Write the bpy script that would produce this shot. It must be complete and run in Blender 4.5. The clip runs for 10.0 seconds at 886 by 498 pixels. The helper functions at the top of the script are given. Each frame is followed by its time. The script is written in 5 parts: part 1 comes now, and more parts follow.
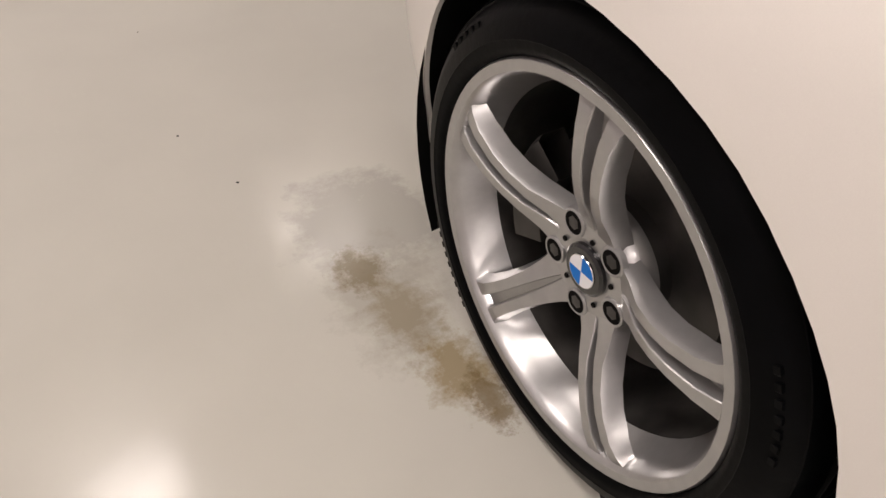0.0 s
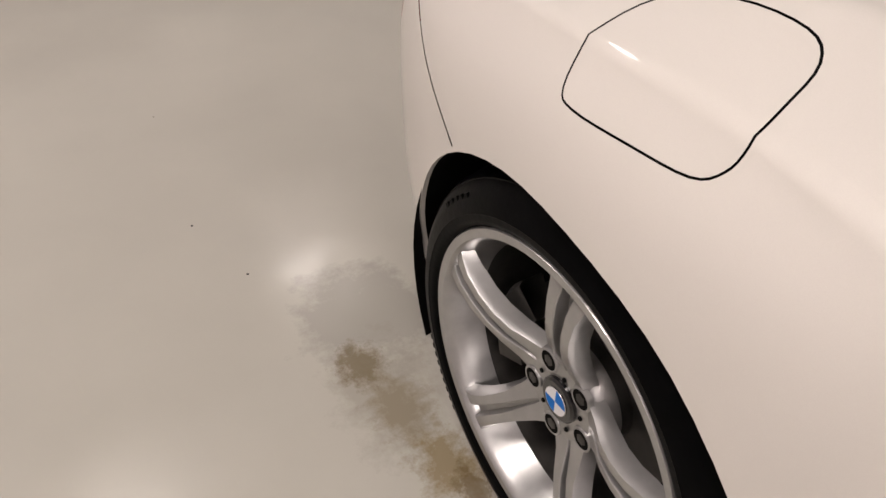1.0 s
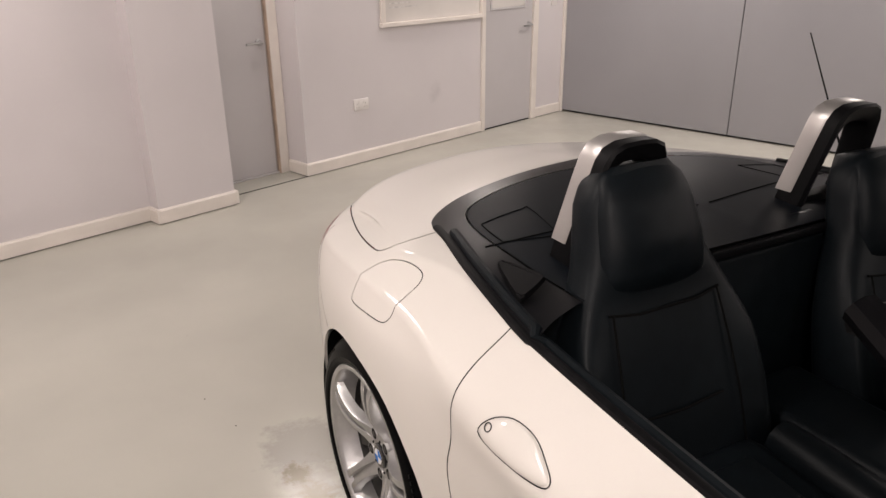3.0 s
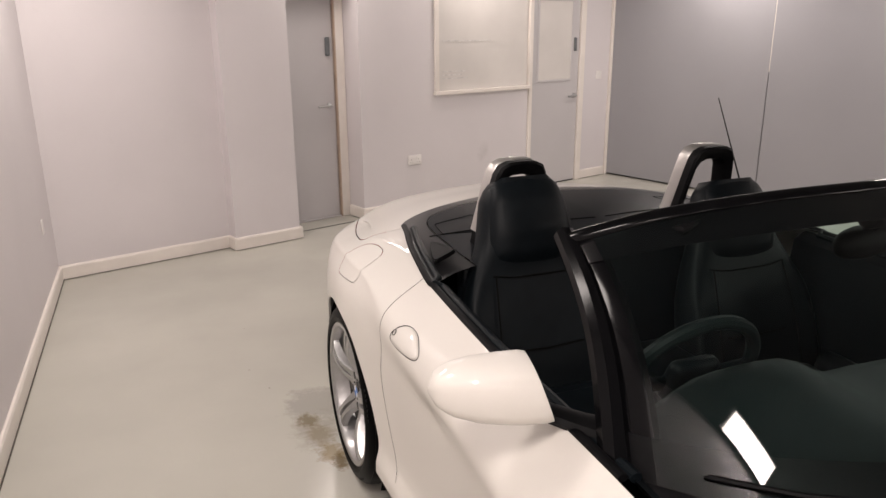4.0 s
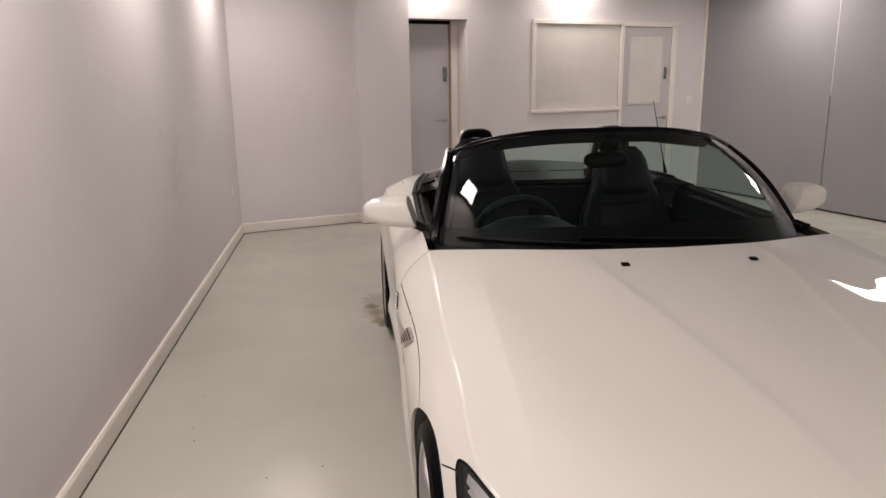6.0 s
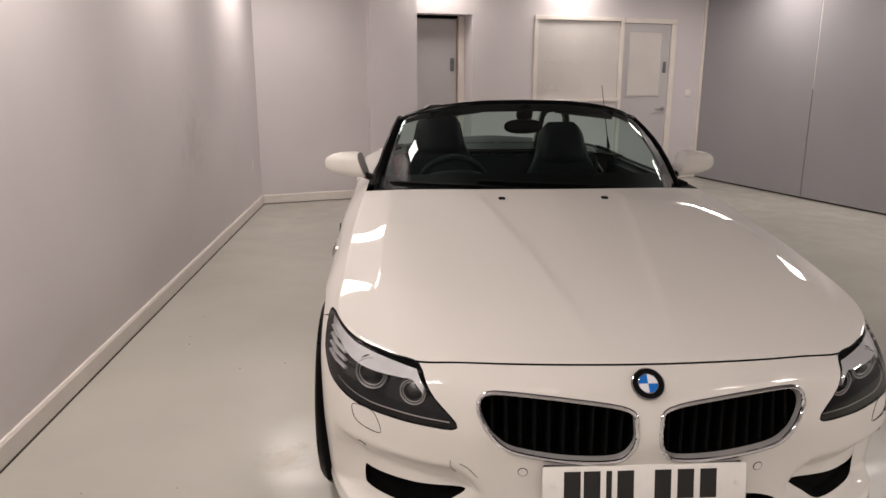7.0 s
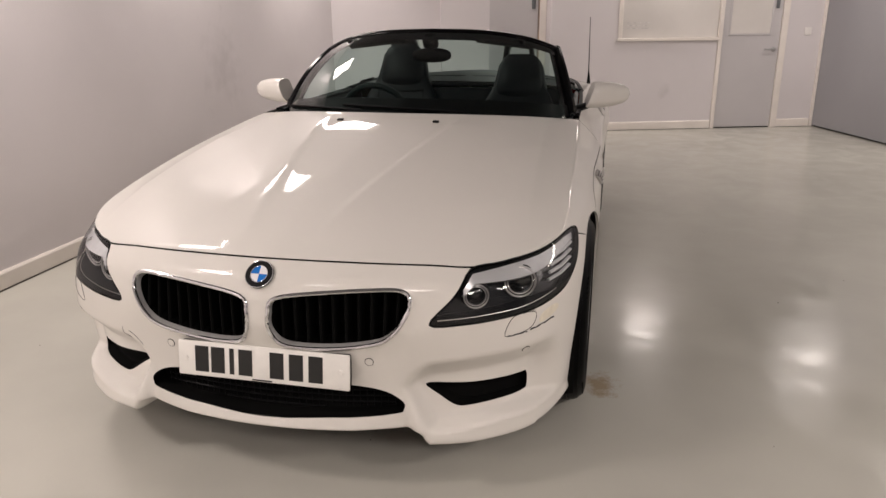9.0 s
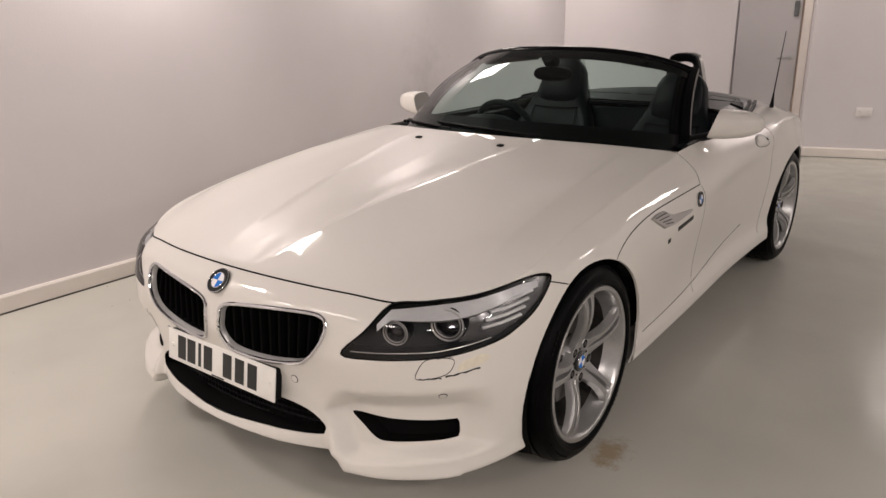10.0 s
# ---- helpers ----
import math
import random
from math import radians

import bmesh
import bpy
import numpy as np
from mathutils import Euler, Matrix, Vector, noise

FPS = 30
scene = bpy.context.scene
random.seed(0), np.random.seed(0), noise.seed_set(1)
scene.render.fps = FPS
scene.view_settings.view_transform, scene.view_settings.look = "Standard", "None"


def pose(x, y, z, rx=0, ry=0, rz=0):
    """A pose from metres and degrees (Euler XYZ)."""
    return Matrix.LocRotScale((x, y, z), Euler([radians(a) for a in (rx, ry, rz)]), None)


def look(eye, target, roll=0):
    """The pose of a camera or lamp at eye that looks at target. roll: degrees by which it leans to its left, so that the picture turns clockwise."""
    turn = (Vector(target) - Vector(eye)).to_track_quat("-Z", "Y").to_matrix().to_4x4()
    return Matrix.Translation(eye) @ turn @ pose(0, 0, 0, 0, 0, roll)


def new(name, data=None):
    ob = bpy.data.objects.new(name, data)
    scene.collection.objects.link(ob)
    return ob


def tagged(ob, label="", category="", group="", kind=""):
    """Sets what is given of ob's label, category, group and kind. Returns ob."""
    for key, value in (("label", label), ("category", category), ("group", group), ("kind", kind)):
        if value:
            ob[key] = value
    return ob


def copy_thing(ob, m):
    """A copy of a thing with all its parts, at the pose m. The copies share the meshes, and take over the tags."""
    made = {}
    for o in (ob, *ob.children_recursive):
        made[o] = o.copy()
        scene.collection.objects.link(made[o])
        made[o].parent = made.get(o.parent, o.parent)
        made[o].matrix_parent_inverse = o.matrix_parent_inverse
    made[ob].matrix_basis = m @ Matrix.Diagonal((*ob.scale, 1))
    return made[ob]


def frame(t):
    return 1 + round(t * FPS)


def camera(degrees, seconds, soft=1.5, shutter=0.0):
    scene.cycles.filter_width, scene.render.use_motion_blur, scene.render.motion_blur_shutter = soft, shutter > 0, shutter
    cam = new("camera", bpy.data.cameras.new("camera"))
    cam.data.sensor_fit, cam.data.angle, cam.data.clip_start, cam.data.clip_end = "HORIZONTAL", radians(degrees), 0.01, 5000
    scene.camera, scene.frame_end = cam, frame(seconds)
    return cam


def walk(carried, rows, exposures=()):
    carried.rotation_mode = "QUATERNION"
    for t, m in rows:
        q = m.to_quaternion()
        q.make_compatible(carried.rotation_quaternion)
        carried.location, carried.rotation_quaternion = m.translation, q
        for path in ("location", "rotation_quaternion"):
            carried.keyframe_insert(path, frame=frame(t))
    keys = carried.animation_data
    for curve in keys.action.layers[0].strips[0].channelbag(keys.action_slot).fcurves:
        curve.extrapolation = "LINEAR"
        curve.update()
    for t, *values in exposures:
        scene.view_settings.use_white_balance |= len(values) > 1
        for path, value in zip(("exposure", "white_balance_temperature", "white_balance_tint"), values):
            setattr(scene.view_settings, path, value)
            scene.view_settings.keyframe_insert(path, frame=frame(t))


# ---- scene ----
from mathutils.bvhtree import BVHTree

cam = camera(62.6, 10.0)
PATH = [
    (0, (-1.279, 2.076, 0.927), (-0.552, 3.333, -0.448), 0.2),
    (0.5, (-1.264, 2.096, 1.004), (-0.536, 3.368, -0.356), 0.1),
    (1, (-1.276, 2.079, 1.124), (-0.516, 3.365, -0.205), 1.1),
    (1.5, (-1.312, 1.992, 1.278), (-0.535, 3.307, -0.013), 0.2),
    (2, (-1.38, 1.772, 1.43), (-0.541, 3.217, 0.331), -0.4),
    (2.5, (-1.416, 1.469, 1.497), (-0.525, 3.018, 0.6), -0.5),
    (3, (-1.425, 1.059, 1.542), (-0.547, 2.69, 0.788), -0.6),
    (3.2, (-1.436, 0.894, 1.553), (-0.581, 2.558, 0.845), -0.6),
    (4.5, (-1.378, -0.255, 1.573), (-0.803, 1.585, 1.042), -0.2),
    (4.6, (-1.387, -0.348, 1.576), (-0.834, 1.501, 1.05), -0.2),
    (5, (-1.334, -0.718, 1.57), (-0.892, 1.167, 1.07), 0.1),
    (5.2, (-1.277, -0.901, 1.548), (-0.884, 0.998, 1.058), -0.1),
    (6.5, (-0.822, -1.995, 1.445), (-0.668, -0.058, 0.969), -0.2),
    (6.9, (-0.641, -2.304, 1.406), (-0.53, -0.365, 0.927), 0.3),
    (7, (-0.593, -2.368, 1.402), (-0.491, -0.429, 0.921), 0.1),
    (7.5, (-0.316, -2.647, 1.367), (-0.268, -0.708, 0.88), -0.1),
    (8, (0.047, -2.76, 1.321), (0.053, -0.833, 0.784), -0.3),
    (8.5, (0.48, -2.654, 1.306), (0.353, -0.746, 0.72), -0.4),
    (9, (0.913, -2.448, 1.32), (0.484, -0.593, 0.707), -0.5),
    (9.5, (1.338, -2.212, 1.344), (0.477, -0.512, 0.736), -0.7),
    (10, (1.774, -1.955, 1.378), (0.618, -0.436, 0.779), -0.8),
]
walk(cam, [(t, look(eye, target, roll)) for t, eye, target, roll in PATH],
     exposures=[(0, 0.42), (0.6, 0.42), (1.2, 0.12), (2, 0.14), (3, 0.31), (4, 0.28), (5, 0.08), (6.5, -0.2), (7.5, -0.15), (8.5, -0.02), (10, 0.10)])


# ---------------------------------------------------------------- light
world = bpy.data.worlds.new("world")
scene.world = world
world.use_nodes = True
world.node_tree.nodes["Background"].inputs[0].default_value = (0.9, 0.92, 1.0, 1)
world.node_tree.nodes["Background"].inputs[1].default_value = 0.02
CEIL = 2.5


def lamp(name, x, y, size, power, colour=(1.0, 0.885, 0.835), spread=180):
    data = bpy.data.lights.new(name, "AREA")
    data.shape, data.size, data.energy, data.color, data.spread = "SQUARE", size, power, colour, radians(spread)
    ob = new(name, data)
    ob.matrix_world = pose(x, y, CEIL - 0.035)
    return ob


# ---------------------------------------------------------------- materials
def material(name, colour, rough=0.5, metal=0.0, coat=0.0, vary=0.0, scale=8.0, bump=0.0, bump_scale=60.0, rough_vary=0.0, spec=0.5):
    m = bpy.data.materials.new(name)
    m.use_nodes = True
    nt = m.node_tree
    b = nt.nodes["Principled BSDF"]
    b.inputs["Base Color"].default_value = (*colour, 1)
    b.inputs["Roughness"].default_value = rough
    b.inputs["Metallic"].default_value = metal
    b.inputs["Specular IOR Level"].default_value = spec
    b.inputs["Coat Weight"].default_value = coat
    b.inputs["Coat Roughness"].default_value = 0.04
    co = nt.nodes.new("ShaderNodeTexCoord")
    if vary:
        tex = nt.nodes.new("ShaderNodeTexNoise")
        tex.inputs["Scale"].default_value, tex.inputs["Detail"].default_value = scale, 6
        nt.links.new(co.outputs["Object"], tex.inputs["Vector"])
        ramp = nt.nodes.new("ShaderNodeValToRGB")
        ramp.color_ramp.elements[0].position, ramp.color_ramp.elements[1].position = 0.3, 0.7
        ramp.color_ramp.elements[0].color = (*[c * (1 - vary) for c in colour], 1)
        ramp.color_ramp.elements[1].color = (*[min(1, c * (1 + vary)) for c in colour], 1)
        nt.links.new(tex.outputs["Fac"], ramp.inputs["Fac"])
        nt.links.new(ramp.outputs["Color"], b.inputs["Base Color"])
        if rough_vary:
            mr = nt.nodes.new("ShaderNodeMapRange")
            mr.inputs["To Min"].default_value, mr.inputs["To Max"].default_value = max(0, rough - rough_vary), rough + rough_vary
            nt.links.new(tex.outputs["Fac"], mr.inputs["Value"])
            nt.links.new(mr.outputs["Result"], b.inputs["Roughness"])
    if bump:
        t2 = nt.nodes.new("ShaderNodeTexNoise")
        t2.inputs["Scale"].default_value, t2.inputs["Detail"].default_value = bump_scale, 4
        nt.links.new(co.outputs["Object"], t2.inputs["Vector"])
        bp = nt.nodes.new("ShaderNodeBump")
        bp.inputs["Strength"].default_value, bp.inputs["Distance"].default_value = bump, 0.002
        nt.links.new(t2.outputs["Fac"], bp.inputs["Height"])
        nt.links.new(bp.outputs["Normal"], b.inputs["Normal"])
    return m


def glow(name, colour, strength):
    m = bpy.data.materials.new(name)
    m.use_nodes = True
    b = m.node_tree.nodes["Principled BSDF"]
    b.inputs["Base Color"].default_value = (*colour, 1)
    b.inputs["Emission Color"].default_value = (*colour, 1)
    b.inputs["Emission Strength"].default_value = strength
    return m


def clear_glass(name, tint, rough=0.0):
    """A thin pane: clear straight through, mirror-like by Fresnel."""
    m = bpy.data.materials.new(name)
    m.use_nodes = True
    nt = m.node_tree
    out = nt.nodes["Material Output"]
    nt.nodes.remove(nt.nodes["Principled BSDF"])
    tr, gl, mix, fr = (nt.nodes.new("ShaderNode" + k) for k in ("BsdfTransparent", "BsdfGlossy", "MixShader", "Fresnel"))
    tr.inputs["Color"].default_value = (*tint, 1)
    gl.inputs["Roughness"].default_value = rough
    fr.inputs["IOR"].default_value = 1.5
    nt.links.new(fr.outputs[0], mix.inputs[0])
    nt.links.new(tr.outputs[0], mix.inputs[1])
    nt.links.new(gl.outputs[0], mix.inputs[2])
    nt.links.new(mix.outputs[0], out.inputs[0])
    return m


PAINT = material("pearl_white_paint", (0.668, 0.642, 0.600), 0.5, 0.0, 0.6, vary=0.015, scale=900, spec=0.15)
PAINT.node_tree.nodes["Principled BSDF"].inputs["Coat Roughness"].default_value = 0.008
GLOSS_BLACK = material("gloss_black", (0.006, 0.006, 0.007), 0.12, 0, 0.5)
BLACK = material("black_plastic", (0.0035, 0.0035, 0.004), 0.5, vary=0.25, scale=40, spec=0.11)
DARK = material("dark_cavity", (0.002, 0.002, 0.002), 0.8, vary=0.2, spec=0.1)
SATIN = material("satin_black_trim", (0.008, 0.008, 0.009), 0.28, 0.0, vary=0.1, scale=20, spec=0.16)
ROOFBLACK = material("folded_roof_black", (0.0046, 0.0060, 0.0082), 0.4, vary=0.15, scale=15, spec=0.06)
LEATHER = material("black_leather", (0.0045, 0.0064, 0.0080), 0.42, vary=0.15, scale=25, bump=0.15, bump_scale=300, spec=0.12)
DASH = material("dashboard_leather", (0.0105, 0.0150, 0.0155), 0.5, vary=0.12, scale=30, spec=0.12)
RUBBER = material("tyre_rubber", (0.0014, 0.0015, 0.0018), 0.4, vary=0.3, scale=30, bump=0.2, bump_scale=90, spec=0.05)
ALLOY = material("silver_alloy", (0.40, 0.397, 0.395), 0.30, 0.75, 0.3, vary=0.05, scale=60)
CHROME = material("chrome", (0.75, 0.75, 0.76), 0.08, 1.0)
STEEL = material("brake_steel", (0.07, 0.066, 0.062), 0.5, 0.6, vary=0.3, scale=20)
PILLAR = material("satin_black_frame", (0.003, 0.003, 0.0035), 0.14, vary=0.1, scale=20, spec=0.14)
GRILLESILVER = material("satin_silver_frame", (0.62, 0.61, 0.60), 0.28, 0.6, vary=0.03)
BARSILVER = material("silver_bar_trim", (0.55, 0.53, 0.51), 0.35, 0.7, vary=0.03)
SIDEBOWL = material("dull_reflector", (0.10, 0.10, 0.10), 0.25, 0.8, vary=0.3, scale=30)
REFLECTOR = material("bright_reflector", (0.86, 0.86, 0.87), 0.25, 0.15, vary=0.05, scale=60)
LAMPGREY = material("lamp_grey", (0.016, 0.018, 0.020), 0.35, 0.0, vary=0.3, scale=12, spec=0.2)
RED = material("red_lens", (0.35, 0.015, 0.012), 0.12, 0, 0.6)
BLUE = material("roundel_blue", (0.015, 0.15, 0.52), 0.4, spec=0.06)
WHITE = material("roundel_white", (0.72, 0.72, 0.74), 0.4, spec=0.06)
PLATE = material("plate_white", (0.78, 0.76, 0.72), 0.35, vary=0.03, scale=30)
INK = material("plate_ink", (0.01, 0.01, 0.01), 0.4)
SCREEN = clear_glass("windscreen_glass", (0.57, 0.73, 0.69))
LENS = clear_glass("headlamp_lens", (0.95, 0.95, 0.95))
MIRROR = material("mirror_glass", (0.7, 0.72, 0.73), 0.02, 1.0)
WALL = material("grey_wall_paint", (0.635, 0.60, 0.608), 0.62, vary=0.035, scale=1.3, bump=0.25, bump_scale=90)
PANEL = material("grey_partition", (0.31, 0.306, 0.322), 0.5, vary=0.04, scale=1.1, bump=0.1, bump_scale=60)
TRIM = material("cream_gloss_trim", (0.74, 0.69, 0.64), 0.35, vary=0.05, scale=5, bump=0.1, bump_scale=40)
DOORGREY = material("grey_door_paint", (0.50, 0.48, 0.485), 0.45, vary=0.03, scale=2)
CEILING = material("dark_ceiling", (0.17, 0.17, 0.175), 0.8, vary=0.05)
BLIND = material("pale_blind", (0.72, 0.70, 0.68), 0.8, vary=0.02)
FROST = material("frosted_film", (0.62, 0.59, 0.56), 0.3, 0, 0.2, vary=0.05, scale=2.5)
METAL = material("brushed_steel", (0.5, 0.5, 0.5), 0.35, 1.0)
PADGREY = material("grey_plate", (0.11, 0.118, 0.122), 0.3, 0.1, vary=0.3, scale=12)
SOCKET = material("white_plastic", (0.75, 0.72, 0.70), 0.35, vary=0.02)
OAK = material("bare_wood_edge", (0.46, 0.35, 0.27), 0.55, vary=0.15, scale=12)


def floor_material():
    m = material("grey_floor_paint", (0.425, 0.414, 0.368), 0.17, vary=0.10, scale=0.9, bump=0.14, bump_scale=16, rough_vary=0.08)
    nt = m.node_tree
    b = nt.nodes["Principled BSDF"]
    b.inputs["Specular IOR Level"].default_value = 0.16
    geo = nt.nodes.new("ShaderNodeNewGeometry")
    # worn and polished patches, a hand's width across
    worn = nt.nodes.new("ShaderNodeTexNoise")
    worn.inputs["Scale"].default_value, worn.inputs["Detail"].default_value, worn.inputs["Distortion"].default_value = 5.0, 5, 0.6
    nt.links.new(geo.outputs["Position"], worn.inputs["Vector"])
    gloss = nt.nodes.new("ShaderNodeMapRange")
    gloss.inputs["From Min"].default_value, gloss.inputs["From Max"].default_value = 0.38, 0.62
    gloss.inputs["To Min"].default_value, gloss.inputs["To Max"].default_value = 0.13, 0.26
    nt.links.new(worn.outputs["Fac"], gloss.inputs["Value"])
    nt.links.new(gloss.outputs[0], b.inputs["Roughness"])
    last = b.inputs["Base Color"].links[0].from_socket
    # brown and grey stains beside the wheels: place, reach across and along, colour, strength, grain, softness of the edge
    for (x, y), (rx, ry), colour, amount, sc, soft_ in (((-0.88, 3.07), (.24, .24), (.23, .22, .20), .50, 6, .14), ((-0.93, 2.86), (.17, .24), (.25, .23, .19), .45, 9, .2),
                                                        ((-0.945, 2.95), (.085, .10), (.15, .115, .06), .75, 30, .22), ((-0.925, 2.82), (.10, .15), (.19, .15, .085), .6, 26, .25),
                                                        ((-0.905, 2.67), (.10, .15), (.20, .145, .06), .75, 24, .25), ((-0.89, 2.60), (.05, .10), (.12, .08, .03), .7, 40, .2),
                                                        ((0.93, 0.05), (.11, .16), (.22, .14, .05), .65, 22, .28), ((-1.05, 0.10), (.16, .2), (.24, .18, .11), .35, 14, .34)):
        flat = nt.nodes.new("ShaderNodeVectorMath")
        flat.operation = "SUBTRACT"
        flat.inputs[1].default_value = (x, y, 0)
        nt.links.new(geo.outputs["Position"], flat.inputs[0])
        wide = nt.nodes.new("ShaderNodeVectorMath")
        wide.operation = "MULTIPLY"
        wide.inputs[1].default_value = (1 / rx, 1 / ry, 0)
        nt.links.new(flat.outputs[0], wide.inputs[0])
        d = nt.nodes.new("ShaderNodeVectorMath")
        d.operation = "LENGTH"
        nt.links.new(wide.outputs[0], d.inputs[0])
        tex = nt.nodes.new("ShaderNodeTexNoise")
        tex.inputs["Scale"].default_value, tex.inputs["Detail"].default_value, tex.inputs["Roughness"].default_value = sc, 9, 0.72
        nt.links.new(geo.outputs["Position"], tex.inputs["Vector"])
        fall = nt.nodes.new("ShaderNodeMapRange")
        fall.inputs["From Min"].default_value, fall.inputs["From Max"].default_value, fall.inputs["To Max"].default_value = 1.0, 0.1, 0.55
        nt.links.new(d.outputs["Value"], fall.inputs["Value"])
        add = nt.nodes.new("ShaderNodeMath")
        add.operation = "ADD"
        nt.links.new(fall.outputs[0], add.inputs[0])
        nt.links.new(tex.outputs["Fac"], add.inputs[1])
        step = nt.nodes.new("ShaderNodeMapRange")
        step.inputs["From Min"].default_value, step.inputs["From Max"].default_value, step.inputs["To Max"].default_value = 0.70, 0.70 + soft_, amount
        nt.links.new(add.outputs[0], step.inputs["Value"])
        mix = nt.nodes.new("ShaderNodeMixRGB")
        mix.inputs["Color2"].default_value = (*colour, 1)
        nt.links.new(step.outputs[0], mix.inputs["Fac"])
        nt.links.new(last, mix.inputs["Color1"])
        last = mix.outputs[0]
    nt.links.new(last, b.inputs["Base Color"])
    return m


FLOOR = floor_material()


def grey_patch(m, centre, reach, amount):
    """Mixes a faint grey patch of uneven outline into a wall's colour."""
    nt = m.node_tree
    b = nt.nodes["Principled BSDF"]
    last = b.inputs["Base Color"].links[0].from_socket
    geo, away, tex, fall, add, step, mix = (nt.nodes.new("ShaderNode" + k) for k in ("NewGeometry", "VectorMath", "TexNoise", "MapRange", "Math", "MapRange", "MixRGB"))
    away.operation = "DISTANCE"
    away.inputs[1].default_value = centre
    nt.links.new(geo.outputs["Position"], away.inputs[0])
    tex.inputs["Scale"].default_value, tex.inputs["Detail"].default_value = 9, 6
    nt.links.new(geo.outputs["Position"], tex.inputs["Vector"])
    fall.inputs["From Min"].default_value, fall.inputs["From Max"].default_value, fall.inputs["To Max"].default_value = reach, 0, 0.6
    nt.links.new(away.outputs["Value"], fall.inputs["Value"])
    nt.links.new(fall.outputs[0], add.inputs[0])
    nt.links.new(tex.outputs["Fac"], add.inputs[1])
    step.inputs["From Min"].default_value, step.inputs["From Max"].default_value, step.inputs["To Max"].default_value = 0.72, 1.1, amount
    nt.links.new(add.outputs[0], step.inputs["Value"])
    mix.inputs["Color2"].default_value = (0.36, 0.34, 0.34, 1)
    nt.links.new(step.outputs[0], mix.inputs["Fac"])
    nt.links.new(last, mix.inputs["Color1"])
    nt.links.new(mix.outputs[0], b.inputs["Base Color"])


grey_patch(WALL, (1.51, 6.59, 0.45), 0.15, 0.25)
grey_patch(WALL, (-2.1, 2.9, 0.95), 0.5, 0.25)


# ---------------------------------------------------------------- small builders
def part(name, bm, mat, parent=None, label="", smooth=True, angle=35):
    me = bpy.data.meshes.new(name)
    bmesh.ops.recalc_face_normals(bm, faces=bm.faces[:])
    bm.to_mesh(me)
    bm.free()
    me.materials.append(mat)
    if smooth:
        me.shade_smooth()
        me.set_sharp_from_angle(angle=radians(angle))
    ob = new(name, me)
    if parent is not None:
        ob.parent = parent
    if label:
        ob["label"] = label
    return ob


def thing(name, label, category, group="", kind="", at=(0, 0, 0), rz=0):
    ob = new(name)
    ob.matrix_world = pose(*at, 0, 0, rz)
    return tagged(ob, label, category, group, kind)


def box(bm, lo, hi, bevel=0.0, seg=2, m=None):
    lo, hi = Vector(lo), Vector(hi)
    g = bmesh.ops.create_cube(bm, size=1.0, matrix=Matrix.Translation((lo + hi) / 2) @ Matrix.Diagonal((*(hi - lo), 1)))
    vs = g["verts"]
    if bevel:
        es = list({e for v in vs for e in v.link_edges})
        r = bmesh.ops.bevel(bm, geom=es, offset=bevel, segments=seg, affect="EDGES", profile=0.5)
        vs = list({v for f in r["faces"] for v in f.verts} | {v for v in vs if v.is_valid})
    if m is not None:
        bmesh.ops.transform(bm, matrix=m, verts=vs)
    return vs


def boxed(lo, hi, bevel=0.0, seg=2, m=None):
    bm = bmesh.new()
    box(bm, lo, hi, bevel, seg, m)
    return bm


def tube(bm, pts, r, sides=8, closed=False, flat=1.0):
    """A tube along points; flat squeezes it across its second axis."""
    pts = [Vector(p) for p in pts]
    n = len(pts)
    rings = []
    for i, p in enumerate(pts):
        a = pts[(i - 1) % n] if closed or i else pts[0]
        b = pts[(i + 1) % n] if closed or i < n - 1 else pts[-1]
        d = (b - a).normalized()
        u = d.cross(Vector((0, 0, 1)))
        if u.length < 0.05:
            u = d.cross(Vector((1, 0, 0)))
        u.normalize()
        w = u.cross(d)
        rr = r[i] if isinstance(r, (list, tuple)) else r
        rings.append([bm.verts.new(p + rr * (math.cos(k * math.tau / sides) * u + flat * math.sin(k * math.tau / sides) * w)) for k in range(sides)])
    for i in range(n if closed else n - 1):
        for k in range(sides):
            bm.faces.new((rings[i][k], rings[(i + 1) % n][k], rings[(i + 1) % n][(k + 1) % sides], rings[i][(k + 1) % sides]))
    if not closed:
        bm.faces.new(rings[0])
        bm.faces.new(rings[-1])
    return bm


def lathe(bm, prof, steps=48, m=None, arc=math.tau):
    """Turns (radius, x) round the x axis."""
    full = abs(arc - math.tau) < 1e-6
    cols = []
    for k in range(steps if full else steps + 1):
        a = arc * k / steps
        cols.append([bm.verts.new((x, r * math.cos(a), r * math.sin(a))) for r, x in prof])
    for k in range(steps):
        c0, c1 = cols[k], cols[(k + 1) % len(cols)]
        for i in range(len(prof) - 1):
            q = [c0[i], c0[i + 1], c1[i + 1], c1[i]]
            bm.faces.new(q)
    bmesh.ops.remove_doubles(bm, verts=bm.verts[:], dist=1e-6)
    if m is not None:
        bmesh.ops.transform(bm, matrix=m, verts=bm.verts[:])
    return bm


